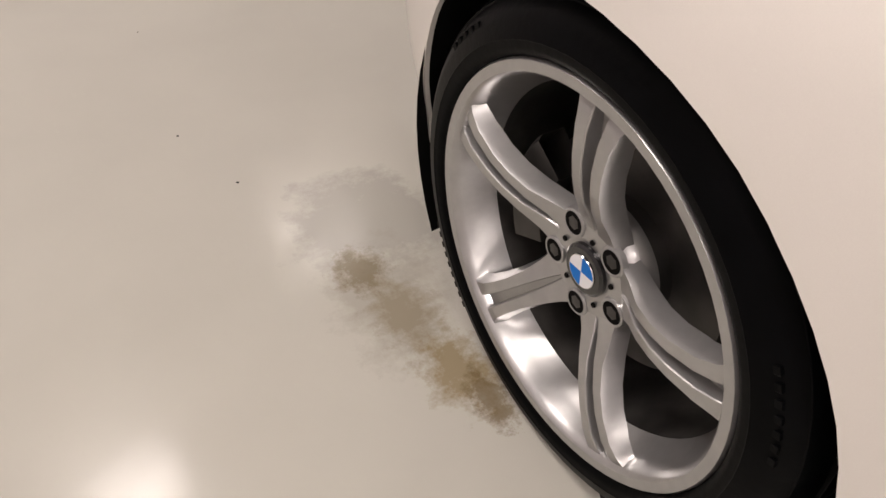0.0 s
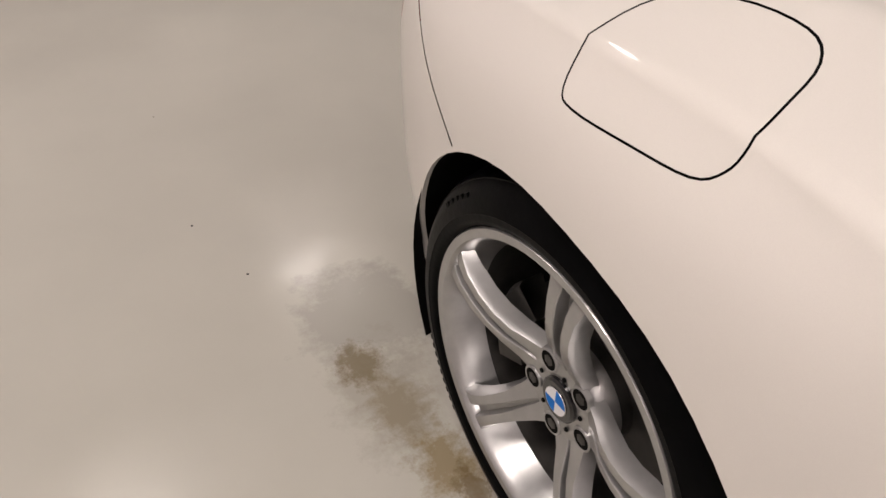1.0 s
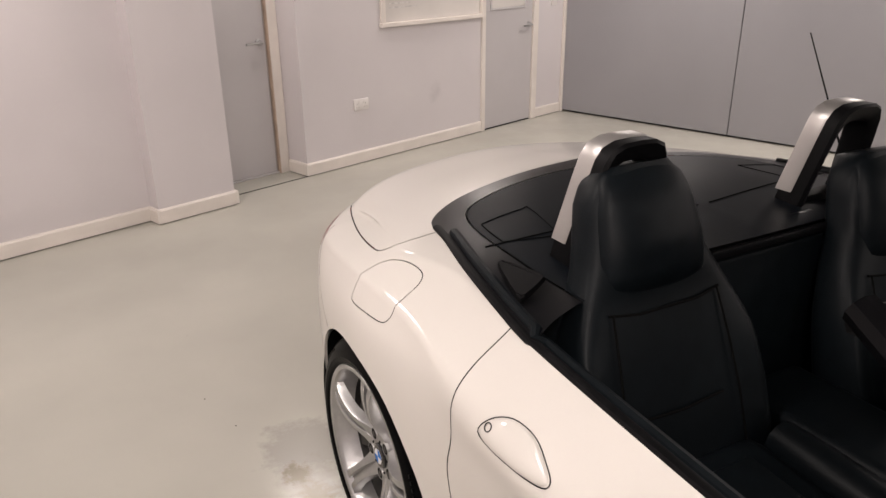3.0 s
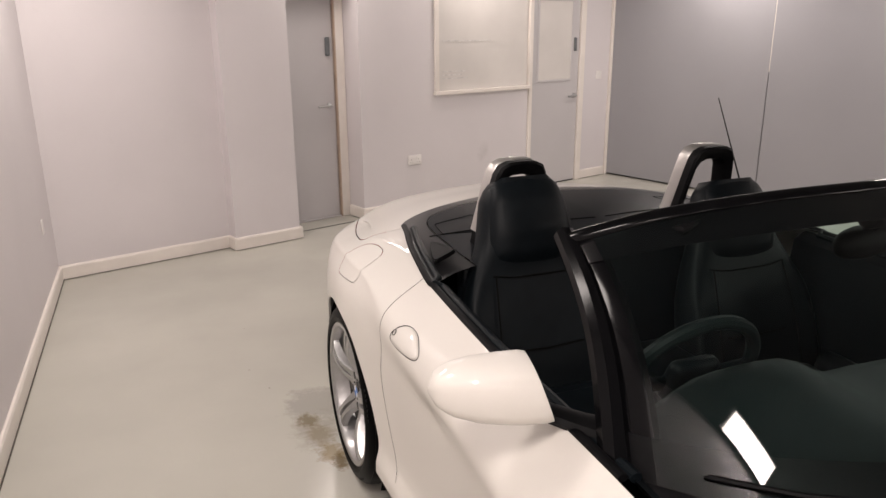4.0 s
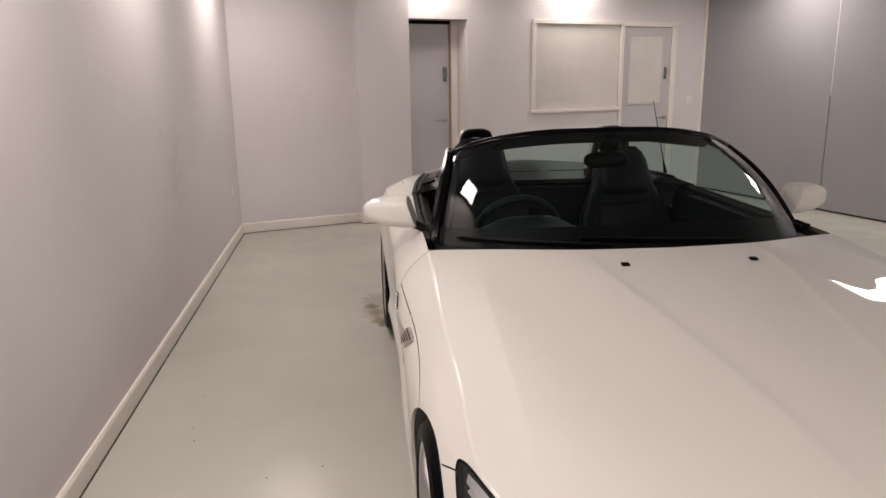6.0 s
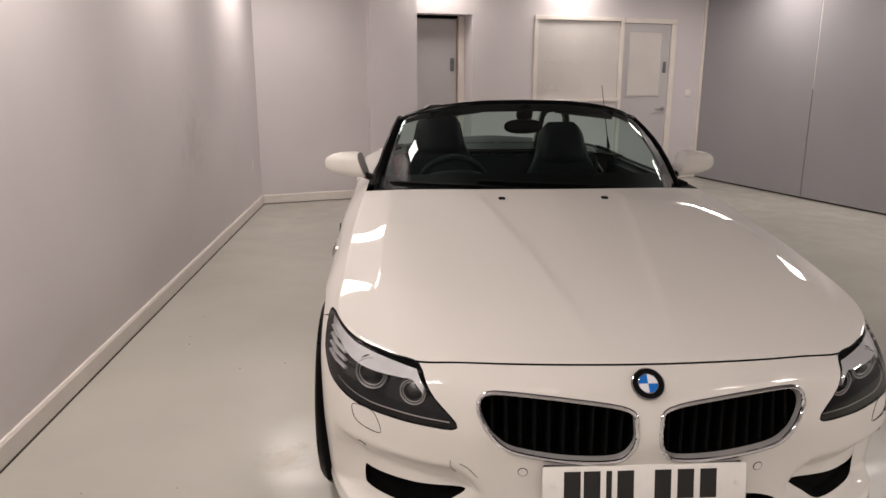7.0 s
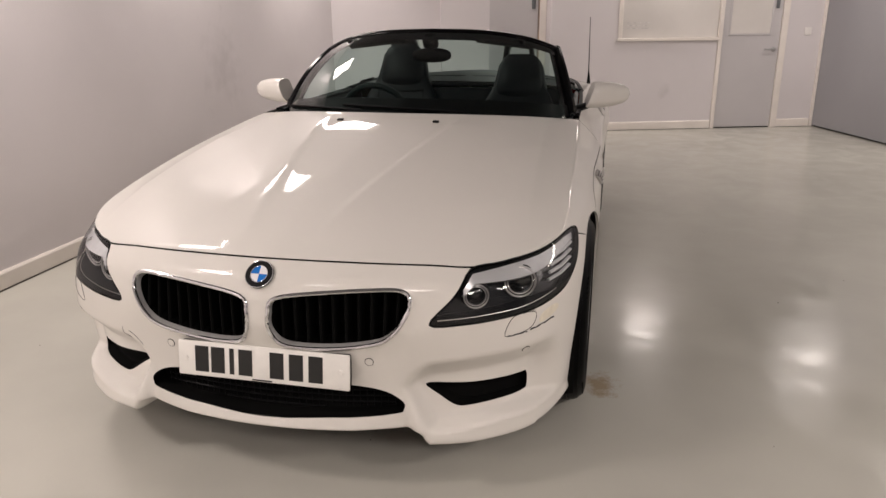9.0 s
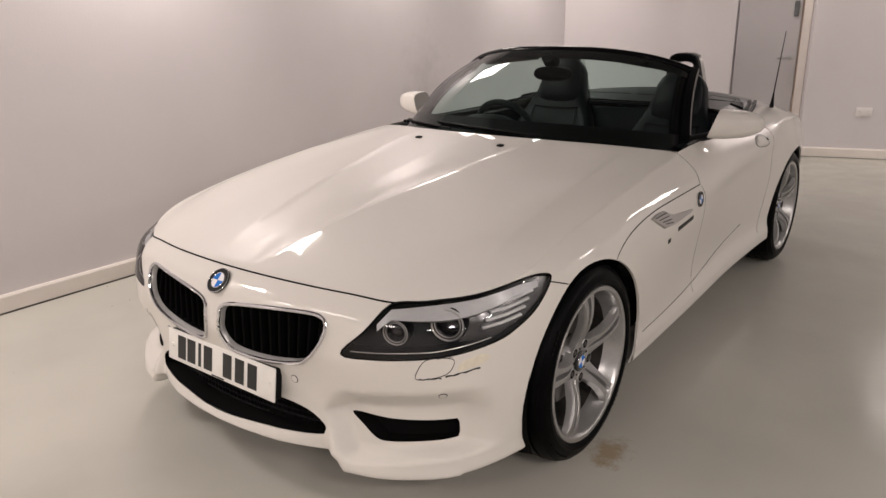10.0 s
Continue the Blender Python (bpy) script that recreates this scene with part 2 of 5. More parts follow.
def spline(pts, per=8, closed=False):
    """Catmull-Rom through points."""
    p = np.array(pts, float)
    n = len(p)
    out = []
    for i in range(n if closed else n - 1):
        if closed:
            a, b, c, d = p[(i - 1) % n], p[i], p[(i + 1) % n], p[(i + 2) % n]
        else:
            b, c = p[i], p[i + 1]
            a = p[i - 1] if i else 2 * b - c
            d = p[i + 2] if i + 2 < n else 2 * c - b
        for k in range(per):
            t = k / per
            out.append(0.5 * (2 * b + (c - a) * t + (2 * a - 5 * b + 4 * c - d) * t * t + (3 * b - a - 3 * c + d) * t ** 3))
    if not closed:
        out.append(p[-1])
    return np.array(out)


def sheet(rows, thick=0.0):
    """A grid of points as a surface, thickened along its normals."""
    bm = bmesh.new()
    vs = [[bm.verts.new(p) for p in r] for r in rows]
    for i in range(len(vs) - 1):
        for j in range(len(vs[0]) - 1):
            bm.faces.new((vs[i][j], vs[i + 1][j], vs[i + 1][j + 1], vs[i][j + 1]))
    if thick:
        bmesh.ops.recalc_face_normals(bm, faces=bm.faces[:])
        bmesh.ops.solidify(bm, geom=bm.faces[:], thickness=thick)
    return bm


def prism(poly, place, depth, bevel=0.0):
    """A flat outline (p, q) given depth; place(p, q, h) puts it in space."""
    bm = bmesh.new()
    lo = [bm.verts.new(place(p, q, 0)) for p, q in poly]
    hi = [bm.verts.new(place(p, q, depth)) for p, q in poly]
    bm.faces.new(lo)
    top = bm.faces.new(hi)
    for i in range(len(poly)):
        j = (i + 1) % len(poly)
        bm.faces.new((lo[i], lo[j], hi[j], hi[i]))
    if bevel:
        bmesh.ops.bevel(bm, geom=list(top.edges), offset=bevel, segments=2, affect="EDGES")
    return bm


# ---------------------------------------------------------------- the room
ANG = 17.9
E = Vector((math.cos(radians(ANG)), math.sin(radians(ANG)), 0))
N = Vector((-E.y, E.x, 0))
Q = Vector((0.2, 6.17, 0))
BACK = Matrix(((E.x, N.x, 0, Q.x), (E.y, N.y, 0, Q.y), (0, 0, 1, 0), (0, 0, 0, 1)))
# in the back wall's frame: w along it, d into it, z up


def setting(name, bm, mat, label="", category="wall", smooth=False, m=None):
    if m is not None:
        bmesh.ops.transform(bm, matrix=m, verts=bm.verts[:])
    return tagged(part(name, bm, mat, None, label, smooth), label, category, kind="structure")


def west_x(y):
    """Where the long wall stands."""
    return -2.063 - .0085 * y


setting("floor", boxed((-2.6, -8, -0.1), (9, 10, 0)), FLOOR, "glossy grey painted concrete floor with brown stains", "floor")
setting("ceiling", boxed((-2.6, -8, CEIL), (9, 10, CEIL + 0.1)), CEILING, "plain dark grey ceiling with square lights", "ceiling")
bm = bmesh.new()
lv = [bm.verts.new(p) for p in ((west_x(-7), -7, 0), (west_x(5.9), 5.9, 0), (-2.4, 5.9, 0), (-2.4, -7, 0))]
hv = [bm.verts.new(v.co + Vector((0, 0, CEIL))) for v in lv]
bm.faces.new(lv), bm.faces.new(hv)
for i in range(4):
    bm.faces.new((lv[i], lv[(i + 1) % 4], hv[(i + 1) % 4], hv[i]))
setting("wall_west", bm, WALL, "smooth grey painted wall with a cream skirting board")

bm = bmesh.new()
box(bm, (-3.2, -0.06, 0), (-1.263, 0.5, CEIL))
box(bm, (-1.263, -0.17, 0), (-0.735, 0.5, CEIL))
box(bm, (-0.735, 0.0, 1.99), (-0.015, 0.5, CEIL))
box(bm, (-0.735, 0.31, 0), (-0.015, 0.5, 1.99))
box(bm, (-0.015, 0, 0), (0.78, 0.5, CEIL))
box(bm, (0.78, 0, 0), (1.99, 0.5, 1.035))
box(bm, (0.78, 0, 1.985), (2.75, 0.5, CEIL))
box(bm, (0.78, 0.10, 1.035), (1.99, 0.5, 1.985))
box(bm, (1.99, 0.12, 0), (2.75, 0.5, 1.985))
box(bm, (2.75, 0, 0), (3.26, 0.5, CEIL))
setting("wall_north", bm, WALL, "grey painted wall with a pillar, a recessed door and an office window", m=BACK)
# unseen end wall, set close so it bounces light onto the car's front
setting("bounce_wall_south", boxed((-2.6, -5.7, 0), (9, -5.5, CEIL)), WALL, "plain grey wall out of view, added to bounce light")

# folding partition on the other side, in panels
part_root = thing("partition_wall", "tall flat grey partition panels with thin joints", "wall", kind="structure")
for i, (a, b) in enumerate(((0.02, 1.785), (1.793, 3.67), (3.678, 5.50), (5.508, 7.3), (7.308, 9.2), (9.208, 14.5))):
    bm = boxed((3.215, -b, 0.018), (3.26, -a, CEIL), 0.003, 1)
    bmesh.ops.transform(bm, matrix=BACK, verts=bm.verts[:])
    part("panel", bm, PANEL, part_root)
bm = boxed((3.218, -1.7925, 1.19), (3.2645, -1.7855, CEIL))
bmesh.ops.transform(bm, matrix=BACK, verts=bm.verts[:])
part("joint_strip", bm, TRIM, part_root, "pale strip in the panel joint")
bm = boxed((3.265, -14.5, 0), (3.35, 0, CEIL))
bmesh.ops.transform(bm, matrix=BACK, verts=bm.verts[:])
part("backing", bm, DARK, part_root)
bm = boxed((3.182, -0.03, 0), (3.213, -0.001, CEIL), 0.004)
setting("trim_corner", bm, TRIM, "narrow cream corner bead", "trim", m=BACK)


def skirting(name, a, b, m=None, h=0.095, t=0.018):
    a, b = Vector(a), Vector(b)
    d = (b - a).normalized()
    nrm = Vector((d.y, -d.x, 0))
    prof = [(0, 0.006), (t, 0.006), (t, h - 0.012), (t - 0.006, h), (0, h)]
    bm = bmesh.new()
    ends = [[bm.verts.new(p + nrm * o + Vector((0, 0, z + 0.002))) for o, z in prof] for p in (a, b)]
    bm.faces.new(ends[0]), bm.faces.new(ends[1])
    for i in range(5):
        bm.faces.new((ends[0][i], ends[0][(i + 1) % 5], ends[1][(i + 1) % 5], ends[1][i]))
    return setting(name, bm, TRIM, "cream painted skirting board", "skirting", m=m)


skirting("baseboard_west", (west_x(-6.98) + .001, -6.98, 0), (west_x(5.42) + .001, 5.42, 0))
setting("trim_floor_joint", boxed((.0005, -12.38, 0.0005), (.0225, 0, 0.0075), m=Matrix.Translation((west_x(5.40), 5.40, 0)) @ pose(0, 0, 0, 0, 0, math.degrees(math.atan(.0085)))), material("dark_sealant", (0.06, 0.05, 0.04), 0.7, vary=0.3), "dark sealant joint under the skirting board", "trim")
skirting("baseboard_north", (-2.44, -0.061, 0), (-1.265, -0.061, 0), BACK)
skirting("baseboard_pillar_side", (-1.264, -0.08, 0), (-1.264, -0.188, 0), BACK)
skirting("baseboard_pillar", (-1.264, -0.171, 0), (-0.734, -0.171, 0), BACK)
skirting("baseboard_pillar_return", (-0.734, -0.188, 0), (-0.734, 0.25, 0), BACK)
skirting("baseboard_recess", (-0.016, 0.21, 0), (-0.016, -0.018, 0), BACK)
skirting("baseboard_office", (-0.033, -0.001, 0), (1.94, -0.001, 0), BACK)
skirting("baseboard_corner", (2.765, -0.001, 0), (3.17, -0.001, 0), BACK)


def lever_handle(parent, w, d, z, side=-1):
    bm = lathe(bmesh.new(), [(0, 0), (0.026, 0), (0.026, 0.008), (0.012, 0.011), (0.009, 0.05), (0, 0.052)], 20, pose(w, d, z, 0, 0, -90))
    tube(bm, [(w, d - 0.047, z), (w + side * 0.03, d - 0.05, z), (w + side * 0.13, d - 0.05, z - 0.002)], 0.009, 10)
    bmesh.ops.transform(bm, matrix=BACK, verts=bm.verts[:])
    return part("door_handle", bm, METAL, parent, "brushed steel lever handle")


def back_part(name, lo, hi, mat, parent, label="", bevel=0.003):
    bm = boxed(lo, hi, bevel, 1)
    bmesh.ops.transform(bm, matrix=BACK, verts=bm.verts[:])
    return part(name, bm, mat, parent, label, smooth=False)


d1 = thing("door_1", "closed plain grey flush door in a deep recess", "door", kind="structure")
back_part("door_leaf", (-0.70, 0.255, 0.014), (-0.108, 0.295, 1.955), DOORGREY, d1)
back_part("door_frame", (-0.095, 0.22, 0.0), (-0.018, 0.305, 1.985), TRIM, d1, "cream painted door lining")
back_part("frame_edge", (-0.103, 0.222, 0.0), (-0.0955, 0.26, 1.955), OAK, d1, "chipped bare wood edge")
back_part("door_head", (-0.73, 0.22, 1.957), (-0.108, 0.305, 1.988), DARK, d1)
back_part("threshold", (-0.73, 0.24, 0.0), (-0.096, 0.306, 0.012), DOORGREY, d1)
back_part("floor_joint", (-0.73, -0.012, 0.0006), (-0.02, -0.003, 0.003), DARK, d1, "dark joint in the floor", 0)
back_part("push_pad", (-0.185, 0.235, 1.37), (-0.14, 0.254, 1.52), PADGREY, d1, "grey door closer plate", 0.008)
lever_handle(d1, -0.165, 0.254, 0.965)

w1 = thing("window_1", "frosted office window in a cream wooden frame", "window", kind="structure")
for lo, hi in (((0.765, -0.02, 1.96), (1.945, 0.03, 2.005)), ((0.765, -0.02, 1.045), (0.81, 0.03, 1.959)), ((1.946, -0.02, 0.0), (1.992, 0.03, 2.005))):
    back_part("window_frame", lo, hi, TRIM, w1)
back_part("window_sill", (0.755, -0.035, 1.012), (1.945, 0.03, 1.044), TRIM, w1)
back_part("pane", (0.811, 0.012, 1.045), (1.945, 0.022, 1.959), FROST, w1, "frosted white film on glass")
FADED = material("faded_print", (0.60, 0.58, 0.56), 0.5, vary=0.2, scale=30)
for wa, wb, z in ((.87, 1.46, 1.47), (.87, 1.14, 1.205), (.87, 1.10, 1.175), (.87, 1.17, 1.145)):
    back_part("notice_bar", (wa, 0.0095, z), (wb, 0.0117, z + .012), FADED, w1, "faded line of print", 0)
back_part("blind", (0.83, 0.035, 1.06), (1.94, 0.045, 1.95), BLIND, w1, "pale blind behind the glass")

d2 = thing("door_2", "closed grey office door with a frosted glass upper panel", "door", kind="structure")
back_part("door_frame", (1.993, -0.02, 1.945), (2.765, 0.03, 2.005), TRIM, d2)
back_part("door_frame", (2.69, -0.02, 0.0), (2.765, 0.03, 1.944), TRIM, d2)
back_part("door_leaf", (1.996, 0.0, 0.012), (2.687, 0.04, 1.942), DOORGREY, d2)
back_part("glass_panel", (2.085, -0.006, 1.08), (2.56, -0.001, 1.84), FROST, d2, "frosted glass panel")
for lo, hi in (((2.065, -0.01, 1.06), (2.085, 0.002, 1.86)), ((2.56, -0.01, 1.06), (2.58, 0.002, 1.86)), ((2.086, -0.01, 1.06), (2.559, 0.002, 1.079)), ((2.086, -0.01, 1.841), (2.559, 0.002, 1.86))):
    back_part("glazing_bead", lo, hi, DOORGREY, d2)
back_part("push_pad", (2.60, -0.015, 1.355), (2.642, -0.001, 1.49), PADGREY, d2, "grey door closer plate", 0.006)
# black strip stands in for the shade below the leaf
back_part("gap_shade", (2.0, 0.004, 0.0005), (2.685, 0.036, 0.0105), DARK, d2, "dark strip for the shade in the gap under the door", 0)
lever_handle(d2, 2.63, -0.001, 0.905)


def wall_plate(name, label, w, z, width, height, m, rockers):
    th = thing(name, label, name.split("_")[-1])
    bm = boxed((w - width / 2, -0.010, z - height / 2), (w + width / 2, -0.001, z + height / 2), 0.003, 2)
    bmesh.ops.transform(bm, matrix=m, verts=bm.verts[:])
    part("face_plate", bm, SOCKET, th)
    for k in range(rockers):
        cx = w + (k - (rockers - 1) / 2) * width * 0.3
        bm = boxed((cx - 0.006, -0.0135, z + height * 0.08), (cx + 0.006, -0.0102, z + height * 0.32), 0.001, 1)
        bmesh.ops.transform(bm, matrix=m, verts=bm.verts[:])
        part("rocker", bm, SOCKET, th)
    if rockers == 2:
        for k in (-1, 1):
            for dx, dz, hw, hh in ((0, 0.005, 0.002, 0.004), (-0.011, -0.02, 0.003, 0.0018), (0.011, -0.02, 0.003, 0.0018)):
                c = w + k * width * 0.27 + dx
                bm = boxed((c - hw, -0.0105, z + dz - hh), (c + hw, -0.0101, z + dz + hh))
                bmesh.ops.transform(bm, matrix=m, verts=bm.verts[:])
                part("pin_hole", bm, INK, th)
    return th


wall_plate("double_socket", "white plastic double power socket on a grey wall", 0.53, 0.46, 0.146, 0.086, BACK, 2)
wall_plate("light_switch", "white plastic light switch beside an office door", 3.02, 1.10, 0.086, 0.086, BACK, 1)
WEST = Matrix(((0, -1, 0, west_x(4.93)), (1, 0, 0, 4.93), (0, 0, 1, 0), (0, 0, 0, 1)))
wall_plate("blank_plate", "small white outlet plate low on a grey wall", 0, 0.47, 0.05, 0.085, WEST, 0)

# grit on the floor
rng = random.Random(7)
bm = bmesh.new()
for k in range(46):
    x, y = (rng.uniform(-2.0, -.95), rng.uniform(-3, 4.5)) if k % 2 else (rng.uniform(.2, 3.0), rng.uniform(-2.4, 1.5))
    r = rng.uniform(.002, .0055)
    ring_ = [bm.verts.new((x + r * math.cos(a_) * rng.uniform(.5, 1.2), y + r * math.sin(a_) * rng.uniform(.5, 1.2), .0006)) for a_ in np.linspace(0, math.tau, 6, endpoint=False)]
    tip = bm.verts.new((x, y, .0025))
    for i in range(6):
        bm.faces.new((ring_[i], ring_[(i + 1) % 6], tip))
grit = part("floor_grit", bm, INK, None, smooth=False)
tagged(grit, "tiny dark specks of grit on the painted floor", "grit", kind="stuff")

# square lights in the ceiling
LIGHTS = [(-1.72, y, e) for y, e in ((4.38, 19), (2.35, 16), (0.40, 26), (-1.85, 34), (-3.95, 30))]
LIGHTS += [(*(BACK @ Vector((w, d, 0)))[:2], e) for w, d, e in ((-0.46, -0.30, 10), (1.25, -0.30, 11), (2.68, -1.45, 20), (2.68, -3.45, 21), (2.68, -5.45, 25), (2.68, -7.45, 30), (2.68, -9.45, 32))]
# four unseen lights in front, added only to brighten the bumper
LIGHTS += [(-0.5, -3.5, 11), (1.1, -3.5, 14), (2.7, -3.5, 24), (3.4, -2.2, 58)]
first = None
for x, y, watts in LIGHTS:
    if first is None:
        first = thing("ceiling_light", "square white recessed ceiling light, lit; the front four added as fill", "ceiling light", "ceiling lights", at=(x, y, CEIL))
        bm = bmesh.new()
        for lo, hi in (((-0.26, -0.26, -0.012), (0.26, -0.24, -0.0005)), ((-0.26, 0.24, -0.012), (0.26, 0.26, -0.0005)), ((-0.26, -0.239, -0.012), (-0.24, 0.239, -0.0005)), ((0.24, -0.239, -0.012), (0.26, 0.239, -0.0005))):
            box(bm, lo, hi)
        part("frame", bm, SOCKET, first)
        part("diffuser", boxed((-0.239, -0.239, -0.008), (0.239, 0.239, -0.001)), glow("lit_diffuser", (1, 0.93, 0.84), 3.0), first)
    else:
        copy_thing(first, pose(x, y, CEIL))
    lamp("panel_lamp", x, y, 0.46, watts)

# ---------------------------------------------------------------- the car: surface
PER = 18          # samples for each station step
SUB = 11          # samples between two feature lines
BX = [0, .26, .46, .62, .765, .848, .882, .890, .886, .872, .876, .890, .897, .832, .70, .425, 0]
BY = [-.79, -.77, -.722, -.662, -.54, -.32, 0.0, .40, .93, 1.5, 2.0, 2.3, 2.55, 2.93, 3.155, 3.285, 3.335]
LINES = [   # inward offset and height of each feature line, station by station
    ([.112, .108, .10, .095, .09, .06, .09, .10, .115, .112, .138, .175, .15, .17, .09, .05, .04],
     [.684, .682, .675, .664, .669, .701, .762, .812, .861, .868, .878, .895, .885, .84, .82, .85, .87]),
    ([.05, .05, .045, .04, .035, .03, .03, .03, .012, .005, .012, .045, .05, .035, .03, .03, .03],
     [.63, .63, .62, .615, .62, .64, .69, .71, .737, .757, .785, .828, .832, .79, .77, .79, .80]),
    ([.02, .02, .015, .015, .01, .005, .005, 0, .002, .02, .012, .005, .005, 0, 0, .02, .03],
     [.52, .52, .52, .53, .54, .56, .61, .61, .63, .64, .66, .70, .71, .66, .64, .66, .68]),
    ([.038, .036, .02, .01, 0, 0, 0, .005, .03, .04, .03, 0, 0, 0, 0, 0, 0],
     [.42] * 17),
    ([.042, .04, .03, .01, .01, .005, .005, .01, .03, .04, .03, .01, .005, .01, .02, .02, .02],
     [.32] * 17),
    ([-.03, -.025, -.012, .0, .012, .015, .01, .01, .01, .015, .01, .01, .01, .02, .04, .05, .05],
     [.238, .238, .23, .225, .225, .225, .23, .24, .25, .25, .25, .25, .25, .25, .27, .27, .27]),
    ([-.025, -.018, -.006, .008, .025, .03, .03, .03, .03, .03, .03, .03, .03, .06, .1, .12, .12],
     [.207, .198, .17, .165, .165, .17, .185, .195, .2, .2, .2, .2, .2, .2, .22, .22, .22]),
    ([.10, .10, .12, .14, .16, .16, .16, .16, .16, .16, .16, .16, .16, .18, .2, .25, .25],
     [.207, .198, .17, .165, .165, .17, .185, .195, .2, .2, .2, .2, .2, .2, .22, .22, .22]),
]


def resample(values, per, sign=1):
    """Smooth steps between stations; the car's two halves meet in one curve at both ends."""
    v = [sign * values[1], *values, sign * values[-2]]
    return spline(np.array(v, float)[:, None], per)[per:-per, 0]


bx, by = resample(BX, PER, -1), resample(BY, PER)
tx, ty = np.gradient(bx), np.gradient(by)
ln = np.hypot(tx, ty)
inx, iny = -ty / ln, tx / ln          # inward, to the car's middle line
inx[0], iny[0], inx[-1], iny[-1] = 0, 1, 0, -1
NET = []
nose = np.arange(len(bx)) < 4 * PER
for i, (d, z) in enumerate(LINES):
    dd, zz = resample(d, PER), resample(z, PER)
    if i in (5, 6):      # the middle lip lies back between the bumper's lower corners
        at_ = [.408, .434] if i == 5 else [.438, .464]
        dd[nose] = np.interp(bx[nose], [0, .10, .25, .36, *at_, .55, .62, .765], [[.004, .005, .010, .022, .030, .002, .003, .006, .012], [.010, .011, .018, .032, .042, .010, .010, .013, .025]][i - 5])
    NET.append(np.stack([np.maximum(bx + inx * dd, 0), by + iny * dd, zz], 1))
for line in NET:
    line[0, 0] = line[-1, 0] = 0
for line, mid in ((NET[5], .234), (NET[6], .207), (NET[7], .207)):      # the middle lip ends where the corners drop lower
    lowest = .161 if mid < .22 else .212
    step_ = [.39, .412, .436] if mid > .22 else [.41, .440, .466]
    line[nose, 2] = np.interp(bx[nose], [0, .25, *step_, .80], [mid, mid - .002, mid - .002, mid - .004, lowest, lowest])
TOP = NET[0]


def coons(c0, c1, d0, d1):
    """c0, c1 run across (front, rear); d0, d1 run along (middle, side)."""
    na, nb = len(c0), len(d0)
    a = np.linspace(0, 1, na)[None, :, None]
    b = np.linspace(0, 1, nb)[:, None, None]
    return ((1 - b) * c0[None] + b * c1[None] + (1 - a) * d0[:, None] + a * d1[:, None]
            - (1 - a) * (1 - b) * c0[0] - a * (1 - b) * c0[-1] - (1 - a) * b * c1[0] - a * b * c1[-1])


def even(pts, n):
    """n points at even steps along a smooth curve through pts."""
    p = spline(pts, 24)
    s = np.concatenate([[0], np.cumsum(np.linalg.norm(np.diff(p, axis=0), axis=1))])
    return np.stack([np.interp(np.linspace(0, s[-1], n), s, p[:, k]) for k in range(3)], 1)


def bell(a, width):
    return np.exp(-(a / width) ** 2)


# bonnet
c0, d1_ = TOP[:5 * PER + 1], TOP[5 * PER:8 * PER + 1]
COWL = even([(0, .61, .915), (.30, .65, .91), (.55, .78, .89), tuple(TOP[8 * PER])], len(c0))
d0 = even([(0, float(c0[0][1]), float(c0[0][2])), (0, -.45, .755), (0, -.1, .82), (0, .3, .878), (0, .61, .915)], len(d1_))
HOOD = coons(c0, COWL, d0, d1_)
a = np.linspace(0, 1, HOOD.shape[1])[None, :]
b = np.linspace(0, 1, HOOD.shape[0])[:, None]
X, Y = HOOD[..., 0], HOOD[..., 1]
edge = np.clip(4 * a * (1 - a), 0, 1) ** .6 * np.clip(4 * b * (1 - b), 0, 1) ** .7
xc = .10 + .19 * np.clip((Y + .62) / 1.1, 0, 1)
dist = X - xc
fold = np.where(dist > 0, np.exp(-dist / .10), np.exp(dist / .016))
HOOD[..., 2] += .0058 * fold * np.clip(b * 5, 0, 1) * np.clip((1 - b) * 8, 0, 1)
HOOD[..., 2] += .026 * bell(X - .585 - .13 * np.clip((Y + .45) / 1.0, 0, 1), .16) * np.clip(b * 4, 0, 1) * np.clip((1 - b) * 3, 0, 1) * np.clip((1 - a) * 5, 0, 1)
# rear deck
c1 = TOP[13 * PER:][::-1]
d1r = TOP[10 * PER:13 * PER + 1]
c0r = even([(0, 2.10, .925), (.35, 2.10, .92), (.62, 2.05, .90), tuple(TOP[10 * PER])], len(c1))
d0r = even([(0, 2.10, .925), (0, 2.45, .95), (0, 2.8, .945), (0, 3.08, .905), (0, 3.22, .885), tuple(TOP[-1])], len(d1r))
DECK = coons(c0r, c1, d0r, d1r)

HALF = bmesh.new()
KIND = HALF.faces.layers.int.new("kind")


def grid(bm, pts, kind, layer):
    vs = [[bm.verts.new(p) for p in r] for r in pts]
    for i in range(len(vs) - 1):
        for j in range(len(vs[0]) - 1):
            q = (vs[i][j], vs[i + 1][j], vs[i + 1][j + 1], vs[i][j + 1])
            bm.faces.new(q)[layer] = kind


def pocket(x, z):
    """How far the field round the corner intake is sunk into the bumper at a point, 0 to 1."""
    top_edge = float(np.interp(x, [.37, .41, .47, .60, .74, .80], [.31, .372, .412, .428, .438, .438]))
    left = float(np.interp(z, [.20, .26, .33, .40], [.465, .43, .392, .42]))
    low = float(np.interp(x, [.45, .50, .62, .76], [.196, .200, .212, .226]))
    step = lambda v: max(0.0, min(1.0, v)) ** 2 * (3 - 2 * max(0.0, min(1.0, v)))
    return max(0.0, min(1.0, (top_edge - z) / .07)) * step((x - left) / .04) * step((z - low) / .026) * step((.815 - x) / .055)


